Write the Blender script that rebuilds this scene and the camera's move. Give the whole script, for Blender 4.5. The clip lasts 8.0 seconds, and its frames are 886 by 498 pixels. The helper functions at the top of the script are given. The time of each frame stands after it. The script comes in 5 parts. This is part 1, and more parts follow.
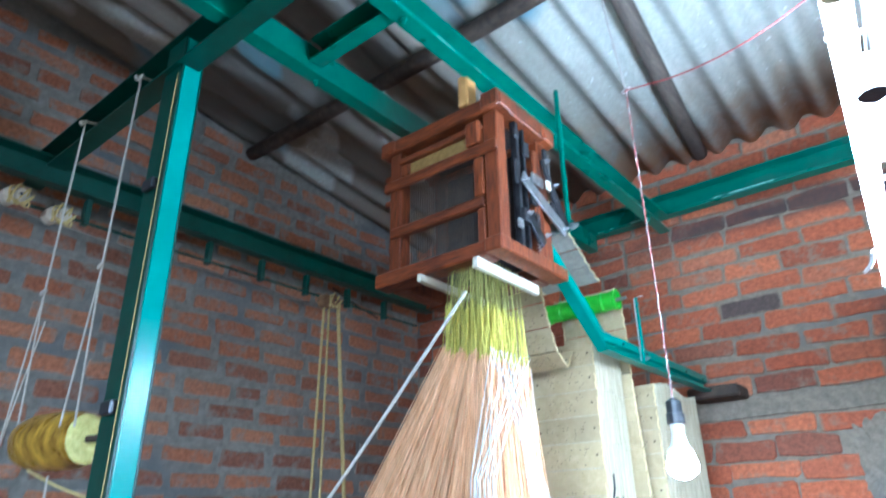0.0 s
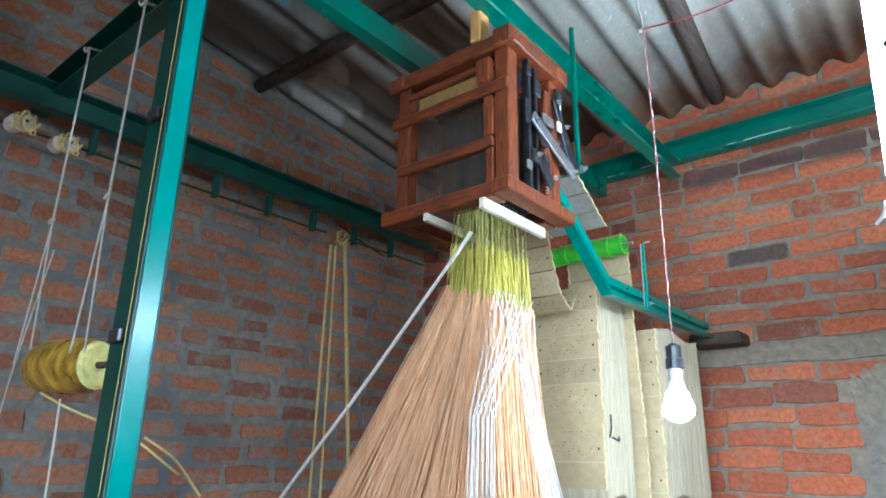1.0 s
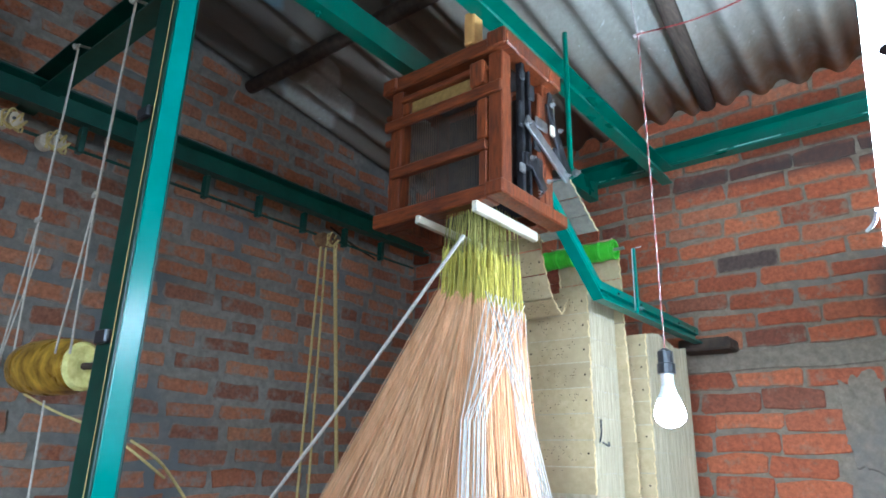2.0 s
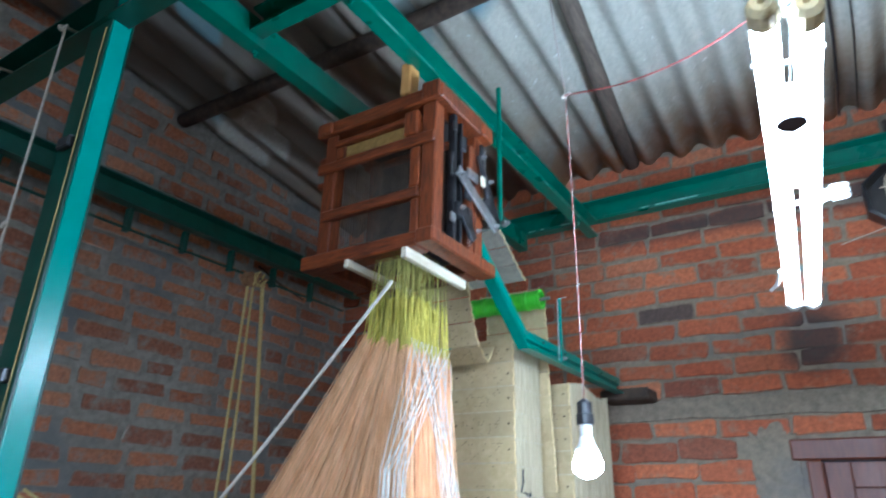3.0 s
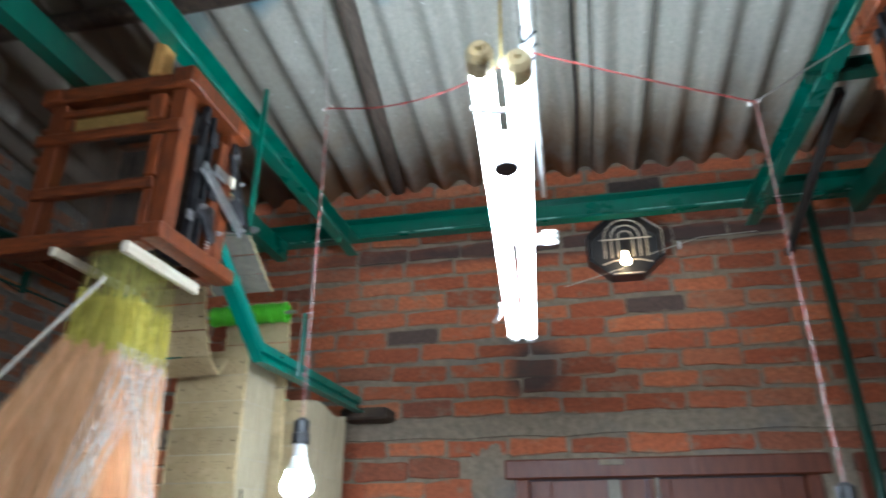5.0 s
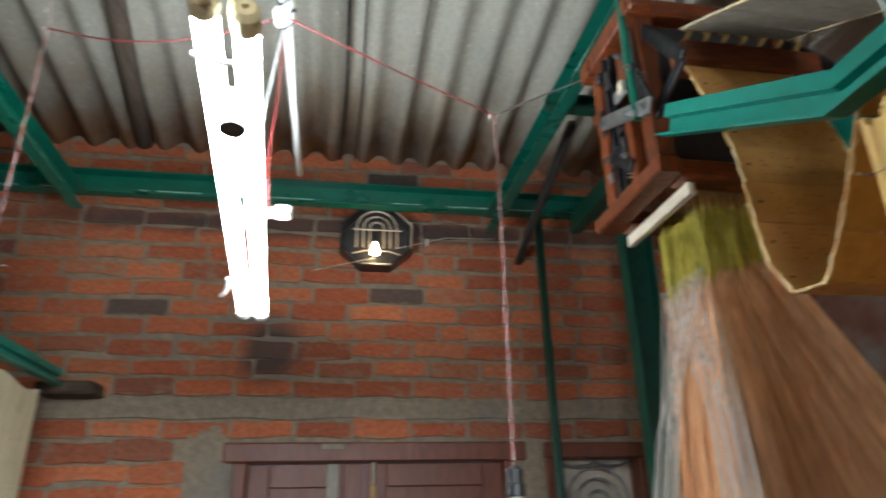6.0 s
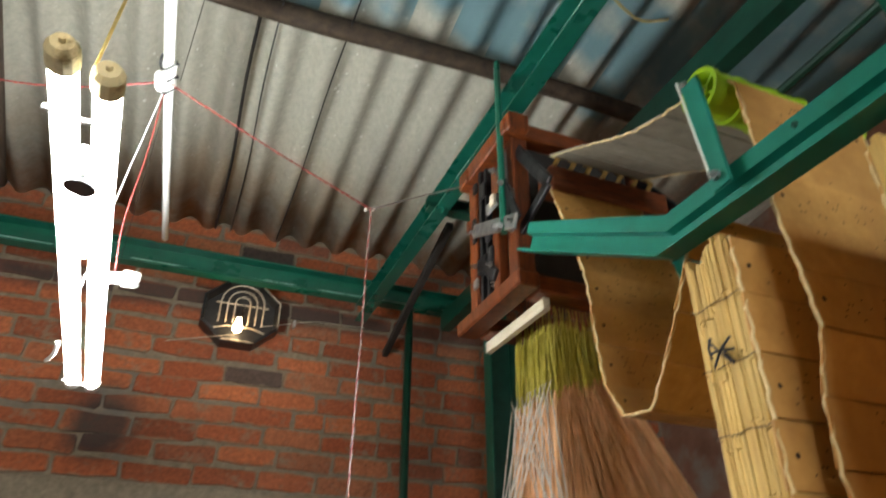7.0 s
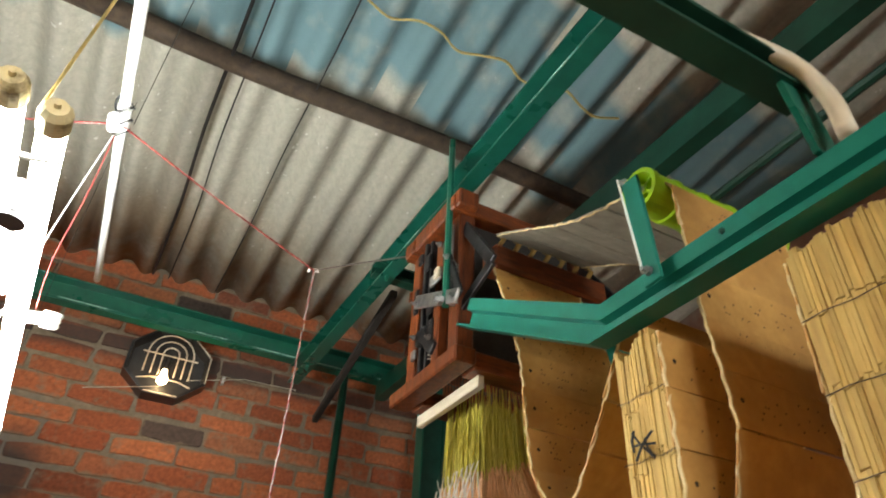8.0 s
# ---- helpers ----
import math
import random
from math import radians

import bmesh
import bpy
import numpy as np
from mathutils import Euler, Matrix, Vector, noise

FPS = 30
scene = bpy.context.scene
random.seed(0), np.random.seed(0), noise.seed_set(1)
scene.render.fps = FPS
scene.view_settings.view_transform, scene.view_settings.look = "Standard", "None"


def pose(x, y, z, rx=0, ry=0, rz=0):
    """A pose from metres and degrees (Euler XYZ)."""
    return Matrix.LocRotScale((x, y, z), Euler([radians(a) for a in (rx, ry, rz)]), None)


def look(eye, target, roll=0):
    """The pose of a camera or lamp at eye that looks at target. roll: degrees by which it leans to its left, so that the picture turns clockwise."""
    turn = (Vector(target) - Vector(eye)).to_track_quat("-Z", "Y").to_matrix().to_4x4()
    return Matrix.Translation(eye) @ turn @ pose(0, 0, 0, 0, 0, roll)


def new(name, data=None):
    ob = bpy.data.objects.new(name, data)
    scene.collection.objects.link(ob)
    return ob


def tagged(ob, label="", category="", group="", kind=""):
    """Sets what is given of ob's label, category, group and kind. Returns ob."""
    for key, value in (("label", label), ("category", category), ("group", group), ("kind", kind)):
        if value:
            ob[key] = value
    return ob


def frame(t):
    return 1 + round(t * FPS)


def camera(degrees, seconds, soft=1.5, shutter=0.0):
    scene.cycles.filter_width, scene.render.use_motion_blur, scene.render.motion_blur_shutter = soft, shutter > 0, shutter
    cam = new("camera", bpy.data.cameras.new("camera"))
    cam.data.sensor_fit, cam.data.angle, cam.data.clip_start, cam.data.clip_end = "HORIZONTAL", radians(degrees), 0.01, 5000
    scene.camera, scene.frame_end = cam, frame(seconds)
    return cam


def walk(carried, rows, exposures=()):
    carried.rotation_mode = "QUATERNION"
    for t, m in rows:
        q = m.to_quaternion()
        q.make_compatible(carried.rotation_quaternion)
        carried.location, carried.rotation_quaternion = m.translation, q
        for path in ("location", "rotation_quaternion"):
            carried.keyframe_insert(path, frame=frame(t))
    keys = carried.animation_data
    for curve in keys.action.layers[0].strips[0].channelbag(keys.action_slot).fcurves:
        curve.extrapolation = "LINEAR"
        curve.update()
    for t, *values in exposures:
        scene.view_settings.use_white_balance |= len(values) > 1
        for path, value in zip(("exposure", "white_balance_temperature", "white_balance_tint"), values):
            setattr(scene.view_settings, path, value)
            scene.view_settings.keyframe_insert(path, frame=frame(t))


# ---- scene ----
cam = camera(68.71, 8.0, soft=1.7, shutter=0.6)
PATH = [
    (0, pose(-0.1128, -0.0918, 1.7328, 113.157, 0.829, 39.223)),
    (0.5, pose(-0.1062, -0.0851, 1.7328, 109.144, -0.641, 40.515)),
    (1, pose(-0.1117, -0.0827, 1.7343, 107.868, -0.964, 39.364)),
    (2.5, pose(-0.1241, -0.0798, 1.7355, 109.179, -1.337, 36.352)),
    (3, pose(-0.1066, -0.0801, 1.7398, 112.155, -1.182, 32.096)),
    (3.5, pose(-0.0879, -0.0812, 1.7431, 113.937, -1.128, 29.710)),
    (4, pose(-0.0804, -0.0733, 1.7451, 114.325, -0.839, 25.462)),
    (5.5, pose(0.0000, 0.0000, 1.7500, 113.071, 0.819, 1.683)),
    (6, pose(0.0369, 0.0083, 1.7432, 112.303, 1.245, -9.720)),
    (6.5, pose(0.0616, 0.0035, 1.7473, 114.738, 0.961, -17.031)),
    (7, pose(0.0731, -0.0081, 1.7579, 119.855, -0.391, -21.958)),
    (7.5, pose(0.0783, -0.0149, 1.7609, 123.382, -1.595, -25.563)),
    (8, pose(0.0807, -0.0185, 1.7602, 126.070, -2.393, -28.694)),
]
walk(cam, PATH, exposures=[(0.0, 1.66, 4700, 4), (1.0, 1.4, 5150, 5), (2.5, 1.06, 5100, 6), (3.2, 0.88, 5050, 6), (4.0, 0.78, 5300, 6),
                           (5.5, 0.43, 6050, 9), (6.5, 0.36, 7000, 10), (8.0, 0.66, 7750, 11)])

# ---- world and lamps ----
world = bpy.data.worlds.new("world")
scene.world = world
world.use_nodes = True
_bg = world.node_tree.nodes["Background"]
_bg.inputs["Color"].default_value = (0.55, 0.68, 0.85, 1)
_bg.inputs["Strength"].default_value = 0.2


def point_lamp(name, place, energy, color, radius):
    d = bpy.data.lights.new(name, "POINT")
    d.energy, d.color, d.shadow_soft_size = energy, color, radius
    ob = new(name, d)
    ob.matrix_world = pose(*place)
    return ob


TUBE_Z = 2.269
BULB_L = (-0.593, 1.244, 1.845)
BULB_R = (0.37, 1.19, 1.70)
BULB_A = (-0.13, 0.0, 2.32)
point_lamp("bulb_glow", BULB_L, 40, (0.88, 0.95, 1.0), 0.03)
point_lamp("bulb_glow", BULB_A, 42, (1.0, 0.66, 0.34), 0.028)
point_lamp("wall_bulb_glow", (0.212, 2.50, 2.785), 0.25, (1.0, 0.6, 0.28), 0.015)
# sky light from behind the camera, through an assumed, unseen shutter opening
sky_glow = bpy.data.lights.new("sky_glow", "AREA")
sky_glow.energy, sky_glow.color, sky_glow.shape, sky_glow.size, sky_glow.size_y = 360, (0.80, 0.91, 1.0), "RECTANGLE", 3.0, 2.0
new("sky_glow", sky_glow).matrix_world = look((0.2, -4.5, 3.2), (0.0, 1.0, 1.9))


# ---- materials ----
def nodes_of(name):
    m = bpy.data.materials.new(name)
    m.use_nodes = True
    nt = m.node_tree
    return m, nt, nt.nodes["Principled BSDF"]


def add(nt, kind, **inputs):
    n = nt.nodes.new(kind)
    for k, v in inputs.items():
        n.inputs[k.replace("_", " ")].default_value = v
    return n


def ramp(nt, fac, stops):
    r = nt.nodes.new("ShaderNodeValToRGB")
    while len(r.color_ramp.elements) < len(stops):
        r.color_ramp.elements.new(0.5)
    for e, (p, c) in zip(r.color_ramp.elements, stops):
        e.position, e.color = p, (*c, 1)
    nt.links.new(fac, r.inputs["Fac"])
    return r.outputs["Color"]


def mix(nt, fac, a, b, mode="MIX"):
    n = nt.nodes.new("ShaderNodeMix")
    n.data_type, n.blend_type = "RGBA", mode
    for sock, v in ((n.inputs[0], fac), (n.inputs[6], a), (n.inputs[7], b)):
        if hasattr(v, "is_output"):
            nt.links.new(v, sock)
        elif isinstance(v, (int, float)):
            sock.default_value = v
        else:
            sock.default_value = (*v, 1)
    return n.outputs[2]


def coords(nt, scale=(1, 1, 1), which="Object"):
    tc = nt.nodes.new("ShaderNodeTexCoord")
    mp = nt.nodes.new("ShaderNodeMapping")
    mp.inputs["Scale"].default_value = scale
    nt.links.new(tc.outputs[which], mp.inputs["Vector"])
    return mp.outputs["Vector"]


def world_coords(nt, scale=(1, 1, 1)):
    g = nt.nodes.new("ShaderNodeNewGeometry")
    mp = nt.nodes.new("ShaderNodeMapping")
    mp.inputs["Scale"].default_value = scale
    nt.links.new(g.outputs["Position"], mp.inputs["Vector"])
    return mp.outputs["Vector"]


def noise_tex(nt, vec, scale, detail=4, rough=0.6):
    n = add(nt, "ShaderNodeTexNoise", Scale=scale, Detail=detail, Roughness=rough)
    nt.links.new(vec, n.inputs["Vector"])
    return n.outputs["Fac"]


def bump(nt, bs, height, strength, distance=0.01):
    b = add(nt, "ShaderNodeBump", Strength=strength, Distance=distance)
    nt.links.new(height, b.inputs["Height"])
    nt.links.new(b.outputs["Normal"], bs.inputs["Normal"])


def surface(name, dark, light, scale=(1, 1, 1), grain=20, rough=0.6, metal=0.0, bump_s=0.3, bump_d=0.003,
            stain=None, stain_scale=2.5, stain_at=(0.5, 0.7), random_by=0.0, island=False, rough_var=0.15):
    """A two-scale surface: fine grain between dark and light, with larger stains."""
    m, nt, bs = nodes_of(name)
    v = world_coords(nt, scale)
    fine = noise_tex(nt, v, grain, 6, 0.65)
    col = ramp(nt, fine, [(0.3, dark), (0.7, light)])
    if stain is not None:
        big = noise_tex(nt, v, stain_scale, 5, 0.6)
        f = ramp(nt, big, [(stain_at[0], (0, 0, 0)), (stain_at[1], (1, 1, 1))])
        col = mix(nt, f, col, stain)
    if random_by > 0:
        if island:
            rnd = nt.nodes.new("ShaderNodeNewGeometry").outputs["Random Per Island"]
        else:
            rnd = nt.nodes.new("ShaderNodeObjectInfo").outputs["Random"]
        tone = ramp(nt, rnd, [(0, (1 - random_by,) * 3), (1, (1 + random_by * 0.6,) * 3)])
        col = mix(nt, 1.0, col, tone, "MULTIPLY")
    nt.links.new(col, bs.inputs["Base Color"])
    mr = add(nt, "ShaderNodeMapRange")
    mr.inputs["To Min"].default_value, mr.inputs["To Max"].default_value = max(rough - rough_var, 0.03), min(rough + rough_var, 1)
    nt.links.new(noise_tex(nt, v, grain * 0.4, 3), mr.inputs["Value"])
    nt.links.new(mr.outputs["Result"], bs.inputs["Roughness"])
    bs.inputs["Metallic"].default_value = metal
    if bump_s:
        bump(nt, bs, fine, bump_s, bump_d)
    return m


def maths(nt, op, a, b=None, c=None):
    n = nt.nodes.new("ShaderNodeMath")
    n.operation = op
    for sock, v in zip(n.inputs, (a, b, c)):
        if v is None:
            continue
        if hasattr(v, "is_output"):
            nt.links.new(v, sock)
        else:
            sock.default_value = v
    return n.outputs[0]


def mapped(nt, value, lo, hi):
    mr = add(nt, "ShaderNodeMapRange")
    mr.inputs["From Min"].default_value, mr.inputs["From Max"].default_value = lo, hi
    nt.links.new(value, mr.inputs["Value"])
    return mr.outputs["Result"]


def dark_marked(nt, col):
    """Two dark marks on the back wall: a round stain and a strip."""
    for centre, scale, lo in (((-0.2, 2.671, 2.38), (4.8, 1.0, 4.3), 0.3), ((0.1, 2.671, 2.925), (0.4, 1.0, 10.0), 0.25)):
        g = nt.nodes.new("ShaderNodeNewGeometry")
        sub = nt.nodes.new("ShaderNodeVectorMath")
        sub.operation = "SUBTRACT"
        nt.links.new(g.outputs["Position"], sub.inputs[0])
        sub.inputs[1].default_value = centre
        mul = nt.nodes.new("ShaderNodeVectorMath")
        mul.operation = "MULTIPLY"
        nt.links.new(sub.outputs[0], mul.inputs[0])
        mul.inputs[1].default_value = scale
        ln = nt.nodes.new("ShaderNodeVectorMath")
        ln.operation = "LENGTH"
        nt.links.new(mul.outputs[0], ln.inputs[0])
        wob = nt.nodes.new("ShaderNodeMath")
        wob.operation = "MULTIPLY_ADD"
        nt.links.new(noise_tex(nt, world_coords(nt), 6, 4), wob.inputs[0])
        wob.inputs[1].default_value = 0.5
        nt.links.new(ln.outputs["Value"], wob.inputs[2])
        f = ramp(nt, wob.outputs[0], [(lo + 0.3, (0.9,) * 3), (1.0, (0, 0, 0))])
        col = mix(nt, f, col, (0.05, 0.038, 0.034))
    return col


def brick_material(name, hues, mortar, smear_lo, smear_hi, island, size=(0.229, 0.066)):
    m, nt, bs = nodes_of(name)
    v = world_coords(nt)
    if island:
        rnd = nt.nodes.new("ShaderNodeNewGeometry").outputs["Random Per Island"]
    else:
        rnd = nt.nodes.new("ShaderNodeObjectInfo").outputs["Random"]
    n = len(hues)
    base = ramp(nt, rnd, [(i / (n - 1), h) for i, h in enumerate(hues)])
    fine = noise_tex(nt, v, 60, 6, 0.7)
    col = mix(nt, 0.7, base, ramp(nt, fine, [(0.28, (0.3, 0.28, 0.26)), (0.72, (1.35, 1.3, 1.25))]), "MULTIPLY")
    blot = noise_tex(nt, v, 12, 7, 0.72)
    smear = ramp(nt, blot, [(smear_lo, (0, 0, 0)), (smear_hi, (1, 1, 1))])
    col = mix(nt, smear, col, mortar)
    if not island:
        # ragged mortar creeping over the brick's own edges
        sep = nt.nodes.new("ShaderNodeSeparateXYZ")
        nt.links.new(coords(nt, (2 / size[0], 1, 2 / size[1])), sep.inputs[0])
        ax, az = [maths(nt, "ABSOLUTE", sep.outputs[k]) for k in ("X", "Z")]
        ax = maths(nt, "MULTIPLY_ADD", maths(nt, "SUBTRACT", ax, 1.0), size[0] / size[1], 1.0)
        far = maths(nt, "MAXIMUM", ax, az)
        edge = maths(nt, "MULTIPLY_ADD", noise_tex(nt, v, 26, 5, 0.65), 1.15, far)
        col = mix(nt, ramp(nt, mapped(nt, edge, 1.38, 1.75), [(0, (0, 0, 0)), (1, (0.85,) * 3)]), col, mortar)
    col = dark_marked(nt, col)
    nt.links.new(col, bs.inputs["Base Color"])
    bs.inputs["Roughness"].default_value = 0.9
    h = mix(nt, 0.5, fine, blot)
    bump(nt, bs, h, 0.6, 0.006)
    return m


HUES = [(0.27, 0.07, 0.03), (0.45, 0.115, 0.045), (0.56, 0.17, 0.07), (0.38, 0.09, 0.036), (0.5, 0.18, 0.085), (0.22, 0.07, 0.04), (0.50, 0.14, 0.055)]
MORTAR = (0.25, 0.19, 0.13)
M_BRICK = brick_material("red_brick", HUES, MORTAR, 0.54, 0.72, False)
M_BRICK_J = brick_material("red_brick_joined", HUES, MORTAR, 0.54, 0.72, True)
DIM_HUES = [(0.32, 0.11, 0.05), (0.44, 0.165, 0.075), (0.5, 0.21, 0.1), (0.36, 0.15, 0.08), (0.25, 0.1, 0.055)]
M_BRICK_W = brick_material("smeared_brick", DIM_HUES, (0.26, 0.24, 0.195), 0.5, 0.68, False, (0.215, 0.058))
M_BRICK_WJ = brick_material("smeared_brick_joined", DIM_HUES, (0.26, 0.24, 0.195), 0.5, 0.68, True)
M_BRICK_DARK = brick_material("burnt_brick", [(0.085, 0.06, 0.052), (0.12, 0.075, 0.06)], MORTAR, 0.68, 0.8, False)
M_MORTAR = surface("lime_mortar", (0.17, 0.13, 0.09), (0.31, 0.245, 0.175), grain=35, rough=0.95, bump_s=0.8, bump_d=0.008, stain=(0.17, 0.15, 0.135), stain_scale=3)
M_MORTAR_W = surface("cement_mortar", (0.18, 0.165, 0.135), (0.31, 0.29, 0.245), grain=30, rough=0.95, bump_s=0.8, bump_d=0.01, stain=(0.15, 0.155, 0.155), stain_scale=2.2, stain_at=(0.5, 0.7))
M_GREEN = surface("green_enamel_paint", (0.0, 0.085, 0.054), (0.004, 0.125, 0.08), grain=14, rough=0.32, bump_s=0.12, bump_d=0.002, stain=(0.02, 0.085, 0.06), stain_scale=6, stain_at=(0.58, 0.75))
# darker copy of the enamel for a beam seen on its shaded underside
M_GREEN_SHADE = surface("shaded_green_enamel", (0.0, 0.06, 0.042), (0.003, 0.095, 0.066), grain=14, rough=0.3, bump_s=0.12, bump_d=0.002, stain=(0.01, 0.05, 0.035), stain_scale=6, stain_at=(0.58, 0.75))
# brighter green that carries the lamp light on the near post's web
M_GREEN_LIT = surface("lit_glossy_green_enamel", (0.005, 0.24, 0.2), (0.01, 0.3, 0.25), grain=9, rough=0.24, bump_s=0.1, bump_d=0.003, rough_var=0.08)
M_GREEN_RAIL = surface("bright_green_enamel", (0.0, 0.16, 0.12), (0.004, 0.21, 0.16), grain=12, rough=0.34, bump_s=0.1, bump_d=0.002, stain=(0.01, 0.12, 0.085), stain_scale=7, stain_at=(0.6, 0.75))
M_PULLEY = surface("dark_turned_wood", (0.12, 0.05, 0.02), (0.32, 0.17, 0.07), grain=40, rough=0.7)
# dark green parts, also the shaded faces of the posts
M_GREEN_D = surface("dark_and_shaded_green", (0.0, 0.03, 0.018), (0.004, 0.06, 0.038), grain=14, rough=0.42, bump_s=0.15, bump_d=0.002)
M_WOOD = surface("red_brown_teak", (0.045, 0.009, 0.003), (0.25, 0.055, 0.011), scale=(5, 5, 0.8), grain=22, rough=0.45, bump_s=0.3, stain=(0.10, 0.03, 0.012), stain_scale=1.6, stain_at=(0.55, 0.75), random_by=0.25)
M_WOOD_H = surface("red_brown_teak_level", (0.045, 0.009, 0.003), (0.25, 0.055, 0.011), scale=(0.8, 5, 5), grain=22, rough=0.45, bump_s=0.3, stain=(0.10, 0.03, 0.012), stain_scale=1.6, stain_at=(0.55, 0.75), random_by=0.25)
M_OLDWOOD = surface("sooty_timber", (0.025, 0.016, 0.011), (0.085, 0.055, 0.035), scale=(1, 1, 1), grain=25, rough=0.85, bump_s=0.6, bump_d=0.006)
M_POLE = surface("brown_pole", (0.06, 0.045, 0.035), (0.16, 0.12, 0.09), scale=(6, 0.6, 6), grain=16, rough=0.8, bump_s=0.4)
M_PALEWOOD = surface("pale_softwood", (0.5, 0.42, 0.3), (0.72, 0.64, 0.5), scale=(4, 0.6, 4), grain=20, rough=0.7, bump_s=0.2)
M_CARD = surface("manila_card", (0.50, 0.245, 0.06), (0.62, 0.335, 0.10), grain=45, rough=0.62, bump_s=0.15, bump_d=0.001, stain=(0.40, 0.19, 0.055), stain_scale=5, random_by=0.12)
M_CARD_PALE = surface("pale_card", (0.45, 0.335, 0.165), (0.57, 0.44, 0.245), grain=45, rough=0.65, bump_s=0.15, bump_d=0.001, stain=(0.44, 0.33, 0.18), stain_scale=5, random_by=0.1)
M_EDGE_PALE = surface("pale_card_edges", (0.44, 0.36, 0.22), (0.62, 0.53, 0.36), scale=(1, 1, 0.15), grain=70, rough=0.75, bump_s=0.3, bump_d=0.002, random_by=0.12, island=True)
M_CARD_EDGE = surface("card_edges", (0.48, 0.29, 0.08), (0.72, 0.49, 0.16), scale=(1, 1, 0.15), grain=70, rough=0.75, bump_s=0.3, bump_d=0.002, random_by=0.18, island=True)
M_CARD_BACK = surface("grey_card_back", (0.2, 0.175, 0.14), (0.3, 0.265, 0.21), grain=40, rough=0.7, bump_s=0.1)
M_LACE = surface("lacing_cord", (0.62, 0.45, 0.2), (0.85, 0.68, 0.38), grain=90, rough=0.8, bump_s=0.4)
M_HOLE = surface("punched_hole", (0.02, 0.012, 0.008), (0.05, 0.03, 0.018), grain=30, rough=0.9, bump_s=0)
M_YELLOW = surface("yellow_neck_cord", (0.52, 0.44, 0.05), (0.72, 0.62, 0.13), grain=60, rough=0.75, bump_s=0, random_by=0.35, island=True)
M_SALMON = surface("salmon_harness_cord", (0.72, 0.35, 0.15), (0.93, 0.56, 0.30), scale=(1, 1, 0.35), grain=45, rough=0.7, bump_s=0, random_by=0.2, island=True)
# darker copy of the yellow cord, for the shaded upper cords at the left
M_NECK_SHADE = surface("shaded_neck_cord", (0.24, 0.21, 0.04), (0.46, 0.41, 0.1), grain=60, rough=0.75, bump_s=0, random_by=0.35, island=True)
M_WHITECORD = surface("white_cotton_cord", (0.55, 0.51, 0.44), (0.76, 0.72, 0.65), grain=90, rough=0.8, bump_s=0, random_by=0.3, island=True)
M_ROPE = surface("cotton_rope", (0.42, 0.37, 0.3), (0.66, 0.6, 0.5), grain=120, rough=0.85, bump_s=0.3)
M_ROPE_Y = surface("yellow_cotton_band", (0.45, 0.33, 0.1), (0.62, 0.48, 0.2), grain=90, rough=0.85, bump_s=0.3)
M_IRON = surface("oiled_iron", (0.025, 0.025, 0.028), (0.08, 0.08, 0.085), grain=30, rough=0.42, metal=0.85, bump_s=0.2)
M_HOOK = surface("brown_wire", (0.035, 0.024, 0.016), (0.11, 0.075, 0.05), grain=40, rough=0.6, metal=0.3, bump_s=0)
M_STEEL = surface("worn_steel", (0.25, 0.25, 0.25), (0.5, 0.5, 0.49), grain=30, rough=0.38, metal=0.9, bump_s=0.15)
M_GUARD = surface("pale_bare_wire", (0.45, 0.4, 0.32), (0.7, 0.64, 0.54), grain=60, rough=0.4, metal=0.3, bump_s=0)
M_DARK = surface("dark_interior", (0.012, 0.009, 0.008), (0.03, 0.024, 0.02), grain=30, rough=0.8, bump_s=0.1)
M_BRASS = surface("brass_needle_board", (0.2, 0.11, 0.025), (0.36, 0.21, 0.06), grain=60, rough=0.5, metal=0.2, bump_s=0.4)
M_LIME = surface("lime_plastic", (0.25, 0.45, 0.015), (0.36, 0.6, 0.03), grain=10, rough=0.35, bump_s=0.05, rough_var=0.05)
M_LEAFGREEN = surface("green_wrapped_roll", (0.05, 0.3, 0.01), (0.11, 0.46, 0.02), grain=25, rough=0.45, bump_s=0.2)
M_PVC = surface("white_pvc", (0.72, 0.72, 0.7), (0.82, 0.82, 0.8), grain=12, rough=0.35, bump_s=0.03, rough_var=0.05)
# pale green for highlights on beam edges and the wall beam's worn marks
M_EDGE_LINE = surface("pale_green_edge_line", (0.22, 0.5, 0.4), (0.4, 0.65, 0.55), grain=25, rough=0.3, bump_s=0.05, stain=(0.01, 0.12, 0.08), stain_scale=7, stain_at=(0.45, 0.5))
M_PVC_TAN = surface("aged_pvc", (0.62, 0.5, 0.36), (0.74, 0.62, 0.47), grain=12, rough=0.4, bump_s=0.05)
M_BLACK = surface("black_plastic", (0.012, 0.012, 0.013), (0.03, 0.03, 0.032), grain=20, rough=0.35, bump_s=0.05)
M_REDWIRE = surface("red_flex", (0.2, 0.025, 0.022), (0.32, 0.05, 0.04), grain=150, rough=0.5, bump_s=0)
M_PALEWIRE = surface("pale_flex", (0.3, 0.25, 0.22), (0.42, 0.36, 0.31), grain=150, rough=0.5, bump_s=0)
M_CAP = surface("cream_end_cap", (0.75, 0.64, 0.36), (0.86, 0.77, 0.5), grain=50, rough=0.7, bump_s=0.3, stain=(0.25, 0.18, 0.08), stain_scale=30, stain_at=(0.55, 0.7))
